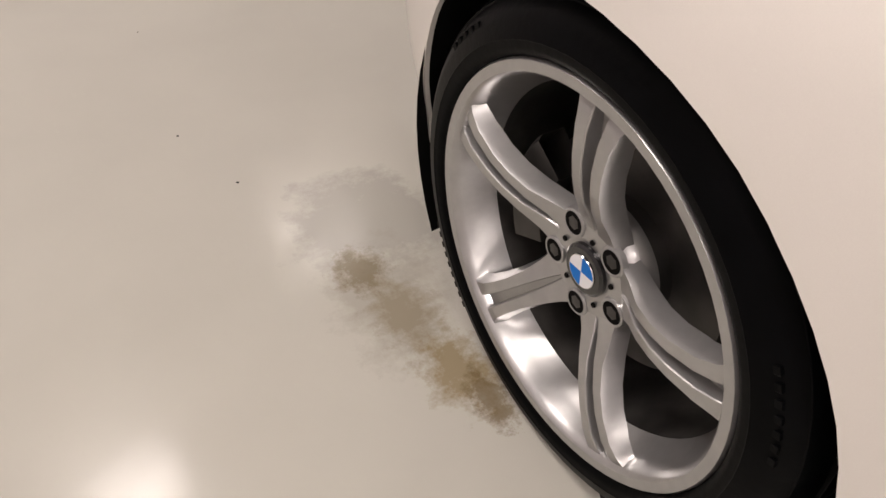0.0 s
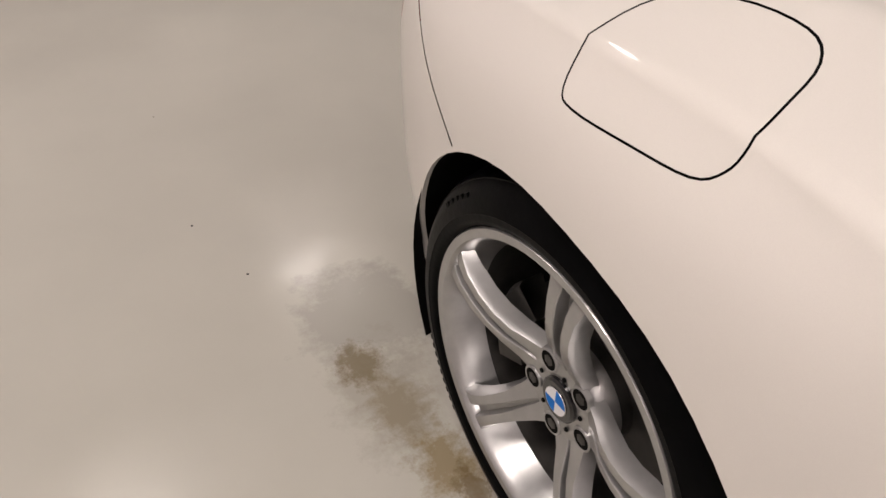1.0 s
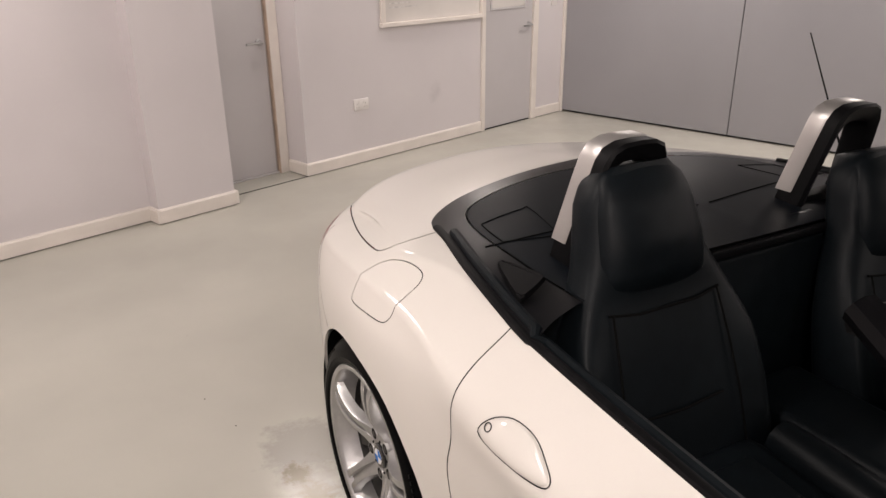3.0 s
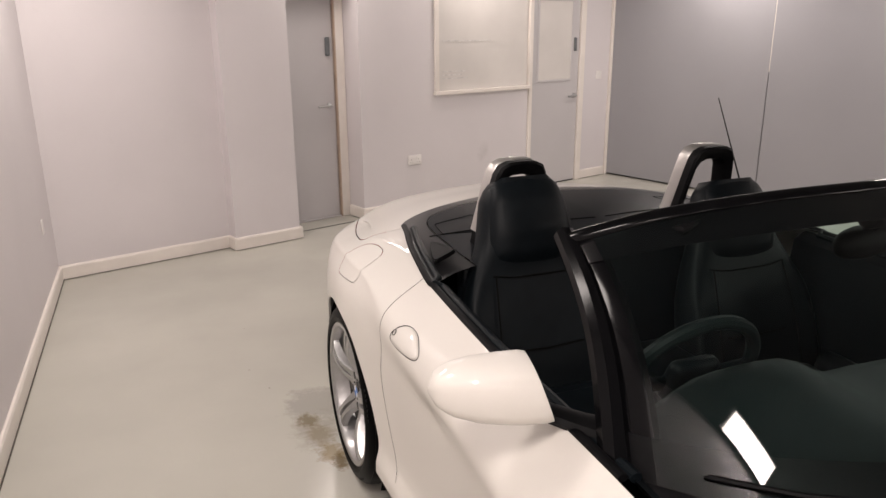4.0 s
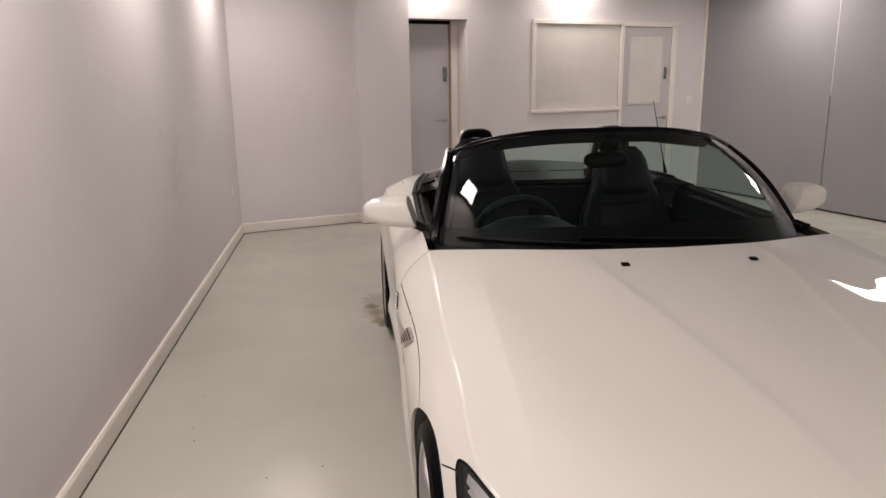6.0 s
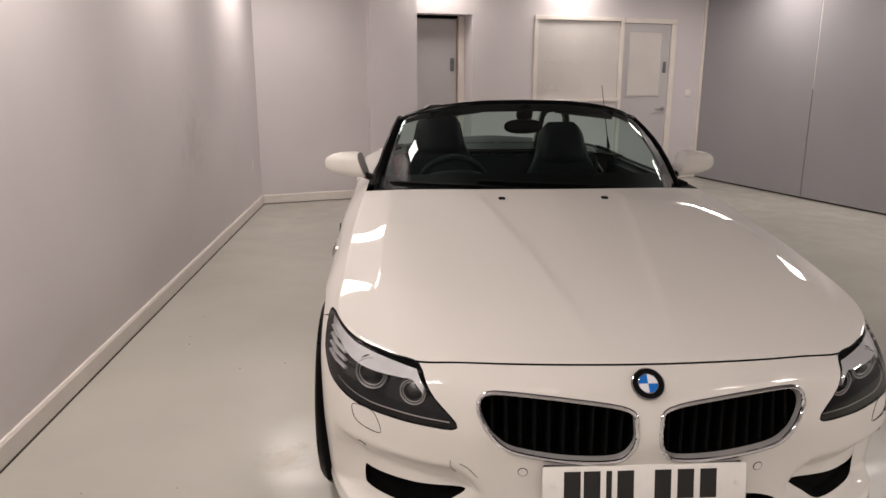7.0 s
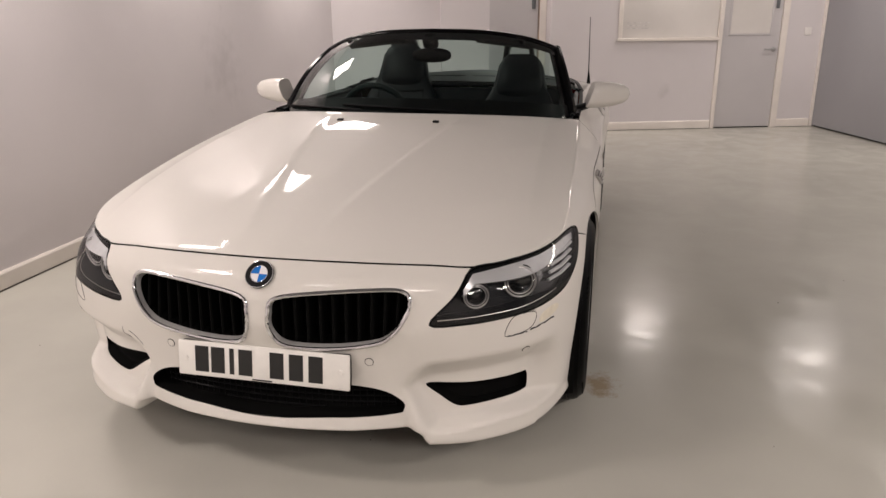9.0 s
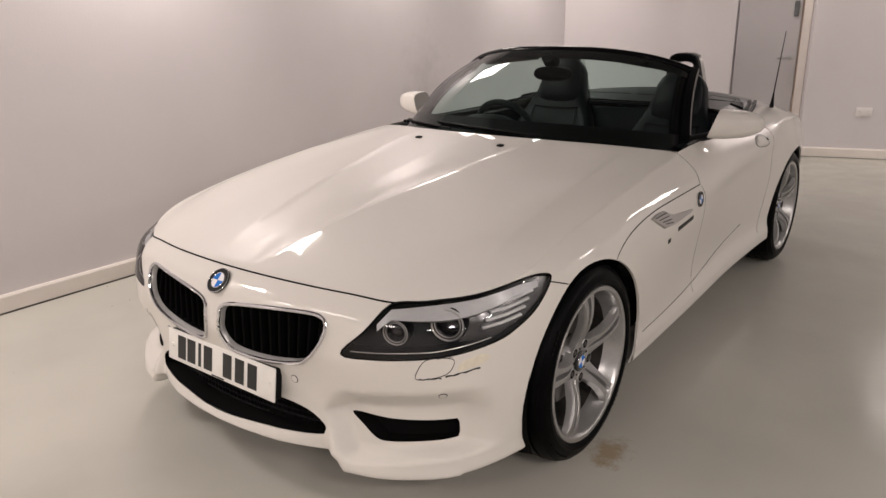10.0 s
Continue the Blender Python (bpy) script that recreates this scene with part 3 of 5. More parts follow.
band = []
for i in range(len(bx)):
    row = spline([line[i] for line in NET], SUB)
    sharp = float(np.interp(i / PER, [10.1, 10.9, 12.6, 13.2], [0, 1, 1, 0]))
    if sharp > 0:      # a crease along the shoulder of the rear wing
        pts_ = [line[i] for line in NET]
        row = row * (1 - sharp) + sharp * np.concatenate([spline(pts_[:2], SUB)[:-1], spline(pts_[1:], SUB)])
    for v in row:
        if v[1] < -.2:
            v[:2] += np.array([inx[i], iny[i]]) * .056 * pocket(v[0], v[2])
    band.append(row)
grid(HALF, np.array(band), 2, KIND)
grid(HALF, HOOD, 1, KIND)
grid(HALF, DECK, 3, KIND)
bmesh.ops.remove_doubles(HALF, verts=HALF.verts[:], dist=2e-4)
bmesh.ops.recalc_face_normals(HALF, faces=HALF.faces[:])
HALF.normal_update()
ups = [f for f in HALF.faces if f[KIND] == 1]
if sum(f.normal.z for f in ups) < 0:
    bmesh.ops.reverse_faces(HALF, faces=HALF.faces[:])
HALF.normal_update()
KEEP = HALF.verts.layers.float_vector.new("keep")
for v in HALF.verts:
    nv = v.normal.copy()
    if v.co.x < 1e-4:
        nv.x = 0
    v[KEEP] = nv.normalized()

SURF = BVHTree.FromBMesh(HALF)
FRONT = (Vector((1, 0, 0)), Vector((0, 0, 1)))       # seen from the front: x, z
SIDE = (Vector((0, 1, 0)), Vector((0, 0, 1)))        # from the side: y, z
ABOVE = (Vector((1, 0, 0)), Vector((0, 1, 0)))       # from above: x, y
CORNER = (Vector((.8, .6, 0)), Vector((0, 0, 1)))    # on the front corner
HIP = (Vector((0, 1, 0)), Vector((-.6, 0, .8)))      # half from above, on the rear wing


def inside(p, q, poly):
    hit = False
    for i in range(len(poly)):
        (x0, y0), (x1, y1) = poly[i - 1], poly[i]
        if (y0 > q) != (y1 > q) and p < (x1 - x0) * (q - y0) / (y1 - y0) + x0:
            hit = not hit
    return hit


def cut(bm, layer, poly, axes, where, kind, margin=.03):
    """Cuts the outline into the surface along the view's axis, and gives what lies inside a new kind."""
    A, B = axes
    poly = [tuple(map(float, p)) for p in poly]
    ps, qs = [p for p, _ in poly], [q for _, q in poly]
    box_ = (min(ps) - margin, max(ps) + margin, min(qs) - margin, max(qs) + margin)

    def near(f):
        c = f.calc_center_median()
        return box_[0] < c.dot(A) < box_[1] and box_[2] < c.dot(B) < box_[3] and where(c, f[layer])

    faces = [f for f in bm.faces if near(f)]
    for i in range(len(poly)):
        p0, p1 = Vector(poly[i - 1]), Vector(poly[i])
        d = p1 - p0
        if d.length < 1e-6:
            continue
        some, rest = [], []
        for f in faces:
            c = f.calc_center_median()
            m = Vector((c.dot(A), c.dot(B)))
            t = max(0, min(1, (m - p0).dot(d) / d.length_squared))
            (some if (p0 + d * t - m).length < margin else rest).append(f)
        if not some:
            continue
        geom = some + list({e for f in some for e in f.edges}) + list({v for f in some for v in f.verts})
        r = bmesh.ops.bisect_plane(bm, geom=geom, dist=1e-6, plane_co=A * p0.x + B * p0.y, plane_no=(A * -d.y + B * d.x).normalized())
        faces = rest + [g for g in r["geom"] if isinstance(g, bmesh.types.BMFace)]
        faces = list(dict.fromkeys(faces))
    for f in faces:
        c = f.calc_center_median()
        if inside(c.dot(A), c.dot(B), poly):
            f[layer] = kind


def ribbon(line, w):
    """The outline of a strip of width w along an open line."""
    p = np.array(line, float)
    t = np.gradient(p, axis=0)
    t /= np.linalg.norm(t, axis=1)[:, None] + 1e-9
    nrm = np.stack([-t[:, 1], t[:, 0]], 1) * w / 2
    return [tuple(v) for v in np.concatenate([p + nrm, (p - nrm)[::-1]])]


def ring2(cy, cz, r, n=56):
    return [(cy + r * math.cos(k * math.tau / n), cz + r * math.sin(k * math.tau / n)) for k in range(n)]


HOLE, GAP = 90, 80
KIDNEY = spline([(.036, .490), (.031, .545), (.052, .590), (.20, .611), (.35, .619), (.404, .610), (.417, .58), (.402, .538), (.372, .498), (.325, .470), (.20, .449), (.075, .452)], 5, True)
LOWER = spline([(-.05, .335), (.15, .337), (.27, .334), (.345, .319), (.392, .288), (.394, .264), (.37, .253), (.2, .246), (-.05, .244)], 4, True)
FOG = spline([(.441, .315), (.52, .320), (.61, .321), (.700, .319), (.712, .313), (.7145, .290), (.713, .266), (.704, .258), (.64, .254), (.57, .250), (.53, .252), (.485, .280)], 4, True)
LAMP = spline([(-.046, .525), (.02, .592), (.09, .654), (.19, .662), (.32, .672), (.45, .690), (.52, .686), (.54, .668), (.495, .612), (.435, .577), (.37, .555), (.2, .533), (.05, .523)], 4, True)
TAIL = spline([(2.975, .780), (3.09, .796), (3.18, .785), (3.26, .75), (3.29, .68), (3.26, .60), (3.18, .565), (3.09, .580), (3.03, .65), (2.99, .725)], 4, True)
LENSKIND, TAILKIND = 70, 71
outer = lambda c, k: c.x > .60 and k < 70
cut(HALF, KIND, KIDNEY, FRONT, lambda c, k: c.y < -.3 and k == 2, HOLE)
cut(HALF, KIND, LOWER, FRONT, lambda c, k: c.y < -.3 and k == 2, HOLE)
cut(HALF, KIND, FOG, FRONT, lambda c, k: c.y < -.3 and k == 2, HOLE)
cut(HALF, KIND, LAMP, CORNER, lambda c, k: c.y < .1 and k < 70 and c.x > .3, LENSKIND)
cut(HALF, KIND, ribbon(list(LAMP) + [LAMP[0]], .0045), CORNER, lambda c, k: c.y < .1 and k < 80 and c.x > .3, GAP)
cut(HALF, KIND, ring2(0, .318, .35), SIDE, lambda c, k: c.x > .55 and k < 80, HOLE)
cut(HALF, KIND, ring2(2.525, .300, .370), SIDE, lambda c, k: c.x > .55 and k < 80, HOLE)
cut(HALF, KIND, TAIL, SIDE, lambda c, k: c.x > .50 and k == 2, TAILKIND)
G = .0036
edge_line = [(x, z - .005) for x, y, z in TOP[:int(3.25 * PER)]]
edge_line[0] = (-.01, edge_line[0][1])
cut(HALF, KIND, ribbon(edge_line, G), FRONT, lambda c, k: c.y < -.3 and k == 2, GAP)
cut(HALF, KIND, ribbon(spline([(-.30, .682), (-.22, .664), (-.12, .630)], 5), G), SIDE, outer, GAP)
GILL = spline([(.11, .62), (.165, .660), (.28, .694), (.48, .722), (.70, .734), (.93, .742)], 5)
cut(HALF, KIND, ribbon(GILL, G), SIDE, lambda c, k: c.x > .6 and k == 2, GAP)
cut(HALF, KIND, ribbon(spline([(.93, .745), (.955, .79), (.94, .83), (.90, .88)], 5), G), SIDE, outer, GAP)
cut(HALF, KIND, ribbon(spline([(.935, .735), (.985, .62), (.99, .40), (.97, .27)], 5), .004), SIDE, outer, GAP)
cut(HALF, KIND, ribbon(spline([(2.08, .92), (2.072, .85), (2.06, .78), (2.07, .68), (2.09, .58), (2.06, .42), (2.0, .28)], 5), .0032), SIDE, outer, GAP)
cut(HALF, KIND, ribbon(spline([(.40, .298), (.75, .300), (1.05, .312), (1.40, .344), (1.74, .384)], 4), .0035), SIDE, outer, GAP)
cut(HALF, KIND, ribbon(spline([(2.74, .61), (2.86, .68), (2.95, .76), (2.985, .80)], 5), .004), SIDE, lambda c, k: c.x > .6 and k == 2, GAP)
BOOTLINE = spline([(.60, 2.55), (.70, 2.555), (.765, 2.585), (.772, 2.65), (.735, 2.84), (.668, 3.06), (.61, 3.17)], 5)
cut(HALF, KIND, ribbon(BOOTLINE, G), ABOVE, lambda c, k: c.z > .78 and c.y > 2.2 and k in (2, 3), GAP)
EDGE = spline([(.744, 1.98), (.731, 2.09), (.696, 2.31), (.655, 2.48), (.618, 2.62), (.53, 2.70), (.41, 2.745), (.20, 2.79), (-.05, 2.80)], 5)
COVER = [(-.05, 1.9), (.80, 1.9)] + [tuple(v) for v in EDGE]
cut(HALF, KIND, COVER, ABOVE, lambda c, k: c.z > .7 and k in (3, GAP), 4)
INNER = [(-.05, 1.9), (.57, 1.9)] + [tuple(v) for v in spline([(.58, 2.2), (.57, 2.45), (.525, 2.60), (.43, 2.665), (.25, 2.71), (-.05, 2.72)], 4)]
cut(HALF, KIND, INNER, ABOVE, lambda c, k: k == 4, 5)
cut(HALF, KIND, ribbon(INNER[1:], .006), ABOVE, lambda c, k: k in (4, 5), GAP)
CAP = spline([(2.535, .216), (2.47, .246), (2.40, .250), (2.368, .230), (2.358, .188), (2.354, .15), (2.360, .124), (2.383, .106), (2.45, .098), (2.53, .093), (2.556, .105), (2.558, .16)], 4, True)

CAP = CAP.mean(axis=0) + (CAP - CAP.mean(axis=0)) * (.95, .98)

gill_z = lambda y: float(np.interp(y, [p[0] for p in GILL], [p[1] for p in GILL]))


def panel_of(c, k):
    if k in (4, 5, GAP, HOLE, LENSKIND, TAILKIND):
        return {4: "cover_rim", 5: "roof_cover", GAP: "panel_gap", HOLE: None, LENSKIND: "headlamp_lens", TAILKIND: "tail_lamp"}[k]
    if k == 1:
        return "bonnet"
    if k == 3:
        return "boot_lid" if inside(c.x, c.y, [(-.1, 2), (.60, 2), (.60, 2.55)] + [tuple(v) for v in BOOTLINE] + [(.5, 3.5), (-.1, 3.5)]) else "rear_wing"
    if c.y < -.10 or (c.y < .0 and c.z < .3):
        return "front_bumper"
    if -.1 <= c.y < .95 and c.z > (gill_z(c.y) if c.y > .12 else .6):
        return "bonnet"
    if c.y < .98:
        return "front_wing"
    if c.y < 2.07 and c.z > .265:
        return "door"
    if c.z < .265 and c.y < 2.3:
        return "sill"
    if c.y > 2.85 and c.z < .79:
        return "rear_bumper"
    if c.y > 3.0 and c.x < .66:
        return "boot_lid"
    return "rear_wing"


car = thing("sports_car", "white two-seat roadster, roof folded, parked on a painted floor", "car")
MATS = {"headlamp_lens": LENS, "tail_lamp": RED, "cover_rim": SATIN, "roof_cover": ROOFBLACK, "panel_gap": DARK}
ONE = {"bonnet", "front_bumper", "rear_bumper", "boot_lid", "cover_rim", "roof_cover", "panel_gap"}


def skin(bm, layer, keep, sign, store):
    for f in bm.faces:
        name = panel_of(f.calc_center_median(), f[layer])
        if name is None:
            continue
        key = name if name in ONE else name + (".r" if sign < 0 else ".l")
        verts, normals, index, faces = store.setdefault(key, ([], [], {}, []))
        ids = []
        for v in (f.verts if sign > 0 else reversed(f.verts)):
            k = (sign, v.index)
            if k not in index:
                index[k] = len(verts)
                nv = Vector(v[keep]).normalized()
                co = v.co - nv * (.003 if name == "panel_gap" else 0)
                verts.append((co.x * sign, co.y, co.z))
                normals.append((nv.x * sign, nv.y, nv.z))
            ids.append(index[k])
        faces.append(ids)


store = {}
RIGHT = HALF.copy()
cut(RIGHT, RIGHT.faces.layers.int["kind"], ribbon(list(CAP) + [CAP[0]], .0024), HIP, lambda c, k: c.x > .6 and c.z > .6 and k < 70, GAP)
for bm_, sign in ((HALF, 1), (RIGHT, -1)):
    bm_.verts.ensure_lookup_table()
    bm_.verts.index_update()
    skin(bm_, bm_.faces.layers.int["kind"], bm_.verts.layers.float_vector["keep"], sign, store)
for key, (verts, normals, _, faces) in store.items():
    name = key.split(".")[0]
    me = bpy.data.meshes.new(name)
    me.from_pydata(verts, [], faces)
    me.materials.append(MATS.get(name, PAINT))
    me.shade_smooth()
    me.normals_split_custom_set_from_vertices(normals)
    ob = new(name, me)
    ob.parent = car
HALF.free(), RIGHT.free()

# ---------------------------------------------------------------- the car: details
def on(axes, p, q, lift=0.0, side=1):
    """A point of the car's skin seen along a view's axis, lifted off it, and the skin's normal; side -1: the other half."""
    A, B = axes
    way = {id(FRONT): Vector((0, 1, 0)), id(SIDE): Vector((-1, 0, 0)), id(ABOVE): Vector((0, 0, -1)), id(CORNER): Vector((-.6, .8, 0))}[id(axes)]
    hit, nrm, _, _ = SURF.ray_cast(A * p + B * q - way * 5, way)
    if hit is None:
        hit, nrm, _, _ = SURF.find_nearest(A * p + B * q - way * 0.8)
    if nrm.dot(way) > 0:
        nrm = -nrm
    hit = hit + nrm * lift
    return Vector((hit.x * side, hit.y, hit.z)), Vector((nrm.x * side, nrm.y, nrm.z))


def facing(co, nrm, up=(0, 0, 1)):
    """A pose whose z axis is the normal and whose y axis is as near to up as can be."""
    z = Vector(nrm).normalized()
    x = Vector(up).cross(z).normalized()
    y = z.cross(x)
    return Matrix(((x.x, y.x, z.x, co[0]), (x.y, y.y, z.y, co[1]), (x.z, y.z, z.z, co[2]), (0, 0, 0, 1)))


def moved(bm, m):
    bmesh.ops.transform(bm, matrix=m, verts=bm.verts[:])
    return bm


def disc(r, h, bevel=0.0, steps=32):
    return moved(lathe(bmesh.new(), [(0, 0), (r, 0), (r, h - bevel), (r - bevel, h), (0, h)], steps), pose(0, 0, 0, 0, -90, 0))


def torus(R, r, steps=40, sides=8):
    return tube(bmesh.new(), [(R * math.cos(k * math.tau / steps), R * math.sin(k * math.tau / steps), 0) for k in range(steps)], r, sides, True)


def sector(r, a0, a1, h0, h1, n=8):
    pts = [(0, 0)] + [(r * math.cos(a0 + (a1 - a0) * k / n), r * math.sin(a0 + (a1 - a0) * k / n)) for k in range(n + 1)]
    return prism(pts, lambda p, q, h: (p, q, h0 + h), h1 - h0)


def roundel(parent, m, R, name="badge"):
    """A black-rimmed disc with blue and white quarters."""
    ob = part(name, moved(disc(R, R * .12, R * .03, 40), m), BLACK, parent, "round badge with blue and white quarters")
    part("badge_rim", moved(torus(R * .97, R * .032), m @ pose(0, 0, R * .11)), CHROME, ob)
    part("badge_ring", moved(torus(R * .60, R * .03), m @ pose(0, 0, R * .125)), CHROME, ob)
    for k in range(4):
        part("badge_quarter", moved(sector(R * .585, k * math.pi / 2, (k + 1) * math.pi / 2, R * .115, R * .135), m), BLUE if k % 2 else WHITE, ob)
    return ob


def outline_tube(name, outline, axes, r, mat, parent, side=1, lift=0.0, flat=1.0, sides=6, closed=True):
    pts = [on(axes, p, q, lift, side)[0] for p, q in outline]
    return part(name, tube(bmesh.new(), pts, r, sides, closed, flat), mat, parent)


def duct(name, outline, axes, way, depth, mat, parent, side=1, shrink=1.0, label=""):
    """Walls running inwards from an opening in the skin."""
    way = Vector(way)
    c = np.mean(np.array(outline), axis=0)
    rows = []
    for k in (0, .35, 1):
        row = []
        for p, q in list(outline) + [outline[0]]:
            base = on(axes, p, q, -.001, 1)[0]
            A, B = axes
            s_ = 1 - (1 - shrink) * k
            shift = A * ((p - c[0]) * (s_ - 1)) + B * ((q - c[1]) * (s_ - 1))
            v = base + shift + way * depth * k
            row.append((v.x * side, v.y, v.z))
        rows.append(row)
    bm = sheet(rows)
    return part(name, bm, mat, parent, label)


for side in (1, -1):
    # kidney grille
    g = outline_tube("kidney_grille", KIDNEY, FRONT, .0058, CHROME, car, side, .001, 1.0, 8)
    mid_ = np.mean(KIDNEY, axis=0)
    lip_ = []
    for grow, deep in ((1.0, -.001), (.990, .004), (.984, .012), (.982, .020)):
        lip_.append([on(FRONT, *(mid_ + (np.array(v) - mid_) * (grow, 1 - (1 - grow) * 1.6)), -deep, side)[0] for v in list(KIDNEY) + [KIDNEY[0]]])
    part("frame_lip", sheet(lip_), GRILLESILVER, g)
    g["label"] = "chrome-framed black kidney grille"
    duct("grille_duct", KIDNEY, FRONT, (0, 1, 0), .10, DARK, g, side)
    part("backing", prism([(p * side, q) for p, q in KIDNEY], lambda p, q, h: (p, -.60 + h + .12 * (abs(p) / .42) ** 2, q), .01), DARK, g)
    for k in range(10):
        x = .06 + k * .036
        ins = [q for q in np.linspace(.44, .63, 60) if inside(x, q, [tuple(v) for v in KIDNEY])]
        if len(ins) < 4:
            continue
        z0, z1 = ins[0] + .004, ins[-1] - .004
        b0, b1 = on(FRONT, x, z0, -.020, side)[0], on(FRONT, x, z1, -.020, side)[0]
        bm = bmesh.new()
        vs = []
        for b in (b0, b1):
            vs.append([bm.verts.new((b.x + dx, b.y + dy, b.z)) for dx, dy in ((-.004, .004), (0, 0), (.004, .004), (.003, .05), (-.003, .05))])
        for i in range(5):
            bm.faces.new((vs[0][i], vs[0][(i + 1) % 5], vs[1][(i + 1) % 5], vs[1][i]))
        bm.faces.new(vs[0]), bm.faces.new(vs[1])
        part("slat", bm, DARK, g)
    # corner intake
    f = duct("corner_intake", FOG, FRONT, (0, 1, 0), .045, DARK, car, side, .93, "dark intake in the bumper corner")
    part("intake_floor", prism([((.58 + (p - .58) * .93) * side, .279 + (q - .279) * .93) for p, q in FOG], lambda p, q, h: (p, on(FRONT, abs(p), q)[0].y + .044 + h, q), .01), DARK, f)

    # head lamp
    hl = duct("headlamp", LAMP, CORNER, (-.6, .8, 0), .09, LAMPGREY, car, side, .97, "clear headlamp with two round projectors")
    A, B = CORNER
    way = Vector((-.6, .8, 0))

    def inlamp(u, z, depth):
        co = on(CORNER, u, z, 0)[0] + way * depth
        return Vector((co.x * side, co.y, co.z))
    rows = []
    for u in np.linspace(-.02, .535, 16):
        zz = [q for q in np.linspace(.51, .70, 70) if inside(u, q, [tuple(v) for v in LAMP])]
        if len(zz) < 2:
            continue
        rows.append([inlamp(u, zz[0] + (zz[-1] - zz[0]) * t, float(np.interp(u, [.26, .34, .50], [.080, .042, .018]))) for t in np.linspace(-.05, 1.05, 8)])
    part("lamp_bowl", sheet(rows[:9]), LAMPGREY, hl)
    part("side_bowl", sheet(rows[8:]), SIDEBOWL, hl, "bright side reflector bowl")
    ax = Vector((.35 * side, -.94, 0)).normalized()
    for u, z, r in ((.105, .582, .038), (.245, .602, .049)):
        m = facing(inlamp(u, z - .004, .058), ax)
        pr = part("projector", moved(lathe(bmesh.new(), [(0, .018), (r * .45, .015), (r * .72, .006), (r * .75, -.01)], 28), m @ pose(0, 0, 0, 0, -90, 0)), GLOSS_BLACK, hl, "dark glass projector")
        part("projector_ring", moved(torus(r * .90, r * .06), m @ pose(0, 0, .010)), GRILLESILVER, pr)
        part("projector_ring", moved(torus(r * .74, r * .04), m @ pose(0, 0, .008)), GRILLESILVER, pr)
        part("projector_bezel", moved(lathe(bmesh.new(), [(r * .80, .002), (r * 1.0, .004), (r * 1.06, -.004), (r * 1.06, -.03)], 28), m @ pose(0, 0, 0, 0, -90, 0)), SATIN, pr)
    top = [(p, q) for p, q in zip(np.linspace(.055, .50, 24), np.interp(np.linspace(.055, .50, 24), [.055, .09, .19, .32, .45, .50], [.612, .645, .653, .662, .678, .676]))]
    rows = [[inlamp(p, q - .002, .010), inlamp(p, q - .020 - .015 * math.sin((p - .055) / .445 * math.pi), .014), inlamp(p, q - .026 - .019 * math.sin((p - .055) / .445 * math.pi), .034)] for p, q in top]
    part("brow_strip", sheet(rows), REFLECTOR, hl, "silver brow strip")
    low = [(p, q) for p, q in zip(np.linspace(-.02, .36, 20), np.interp(np.linspace(-.02, .36, 20), [-.02, .2, .36], [.531, .543, .563]))]
    part("lower_strip", tube(bmesh.new(), [inlamp(p, q, .014) for p, q in low], .0016, 6), BARSILVER, hl)
    for k in range(4):
        p0, p1 = .335 + .012 * k, .445 + .012 * k
        q = .595 + .017 * k
        part("side_reflector", tube(bmesh.new(), [inlamp(p0, q - .006, .024), inlamp((p0 + p1) / 2, q, .015), inlamp(p1, q + .008, .011)], .0065, 8, False, .7), REFLECTOR, hl)

    # parking sensors and washer cover
    for x, z in ((.304, .412), (.717, .422)):
        co, nrm = on(FRONT, x, z, .0005, side)
        m = facing(co, nrm)
        sn = part("parking_sensor", moved(disc(.011, .0015, .0005, 20), m), PAINT, car)
        part("sensor_ring", moved(torus(.0115, .0012, 24, 6), m), DARK, sn)
    wash = spline([(.664, .477), (.700, .478), (.731, .490), (.742, .514), (.737, .530), (.705, .533), (.679, .522)], 4, True)
    outline_tube("washer_cover", wash, FRONT, .0011, SATIN, car, side, .0002, 1, 5)

    # wheel arch liner
    for cy, cz, r, x1 in ((0, .318, .352, .845), (2.525, .300, .373, .850)):
        rows = []
        for k in range(33):
            t = math.radians(-28 + k * (236 / 32))
            rows.append([(x * side, cy + rr * math.cos(t), cz + rr * math.sin(t)) for x, rr in ((x1, r + .001), (x1 - .05, r + .012), (.52, r + .012), (.50, r - .12), (.50, .02))])
        part("arch_liner", sheet(rows), DARK, car)
        rows = []
        for k in range(41):
            t = math.radians(-20 + k * (220 / 40))
            y_, z_ = cy + (r - .002) * math.cos(t), cz + (r - .002) * math.sin(t)
            co, _ = on(SIDE, y_, z_, -.0005)
            rows.append([(co.x * side, y_, z_), ((co.x - .008) * side, y_, z_)])
        part("arch_lip", sheet(rows), PAINT, car)

    # side gill, badge and lettering bars
    gl = [(.440, .706), (.49, .713), (.545, .713), (.578, .695), (.62, .684), (.80, .672), (.805, .660), (.70, .656), (.58, .650), (.52, .655), (.472, .682)]
    bm = bmesh.new()
    lo = [bm.verts.new(on(SIDE, p, q, .0005, side)[0]) for p, q in gl]
    cx, cz_ = np.mean([p for p, _ in gl]), np.mean([q for _, q in gl])
    hi = [bm.verts.new(on(SIDE, cx + (p - cx) * .95, cz_ + (q - cz_) * .88, .008, side)[0]) for p, q in gl]
    bm.faces.new(hi)
    for i in range(len(gl)):
        j = (i + 1) % len(gl)
        bm.faces.new((lo[i], lo[j], hi[j], hi[i]))
    vent = part("side_vent", bm, BARSILVER, car, "silver side vent with an indicator blade")
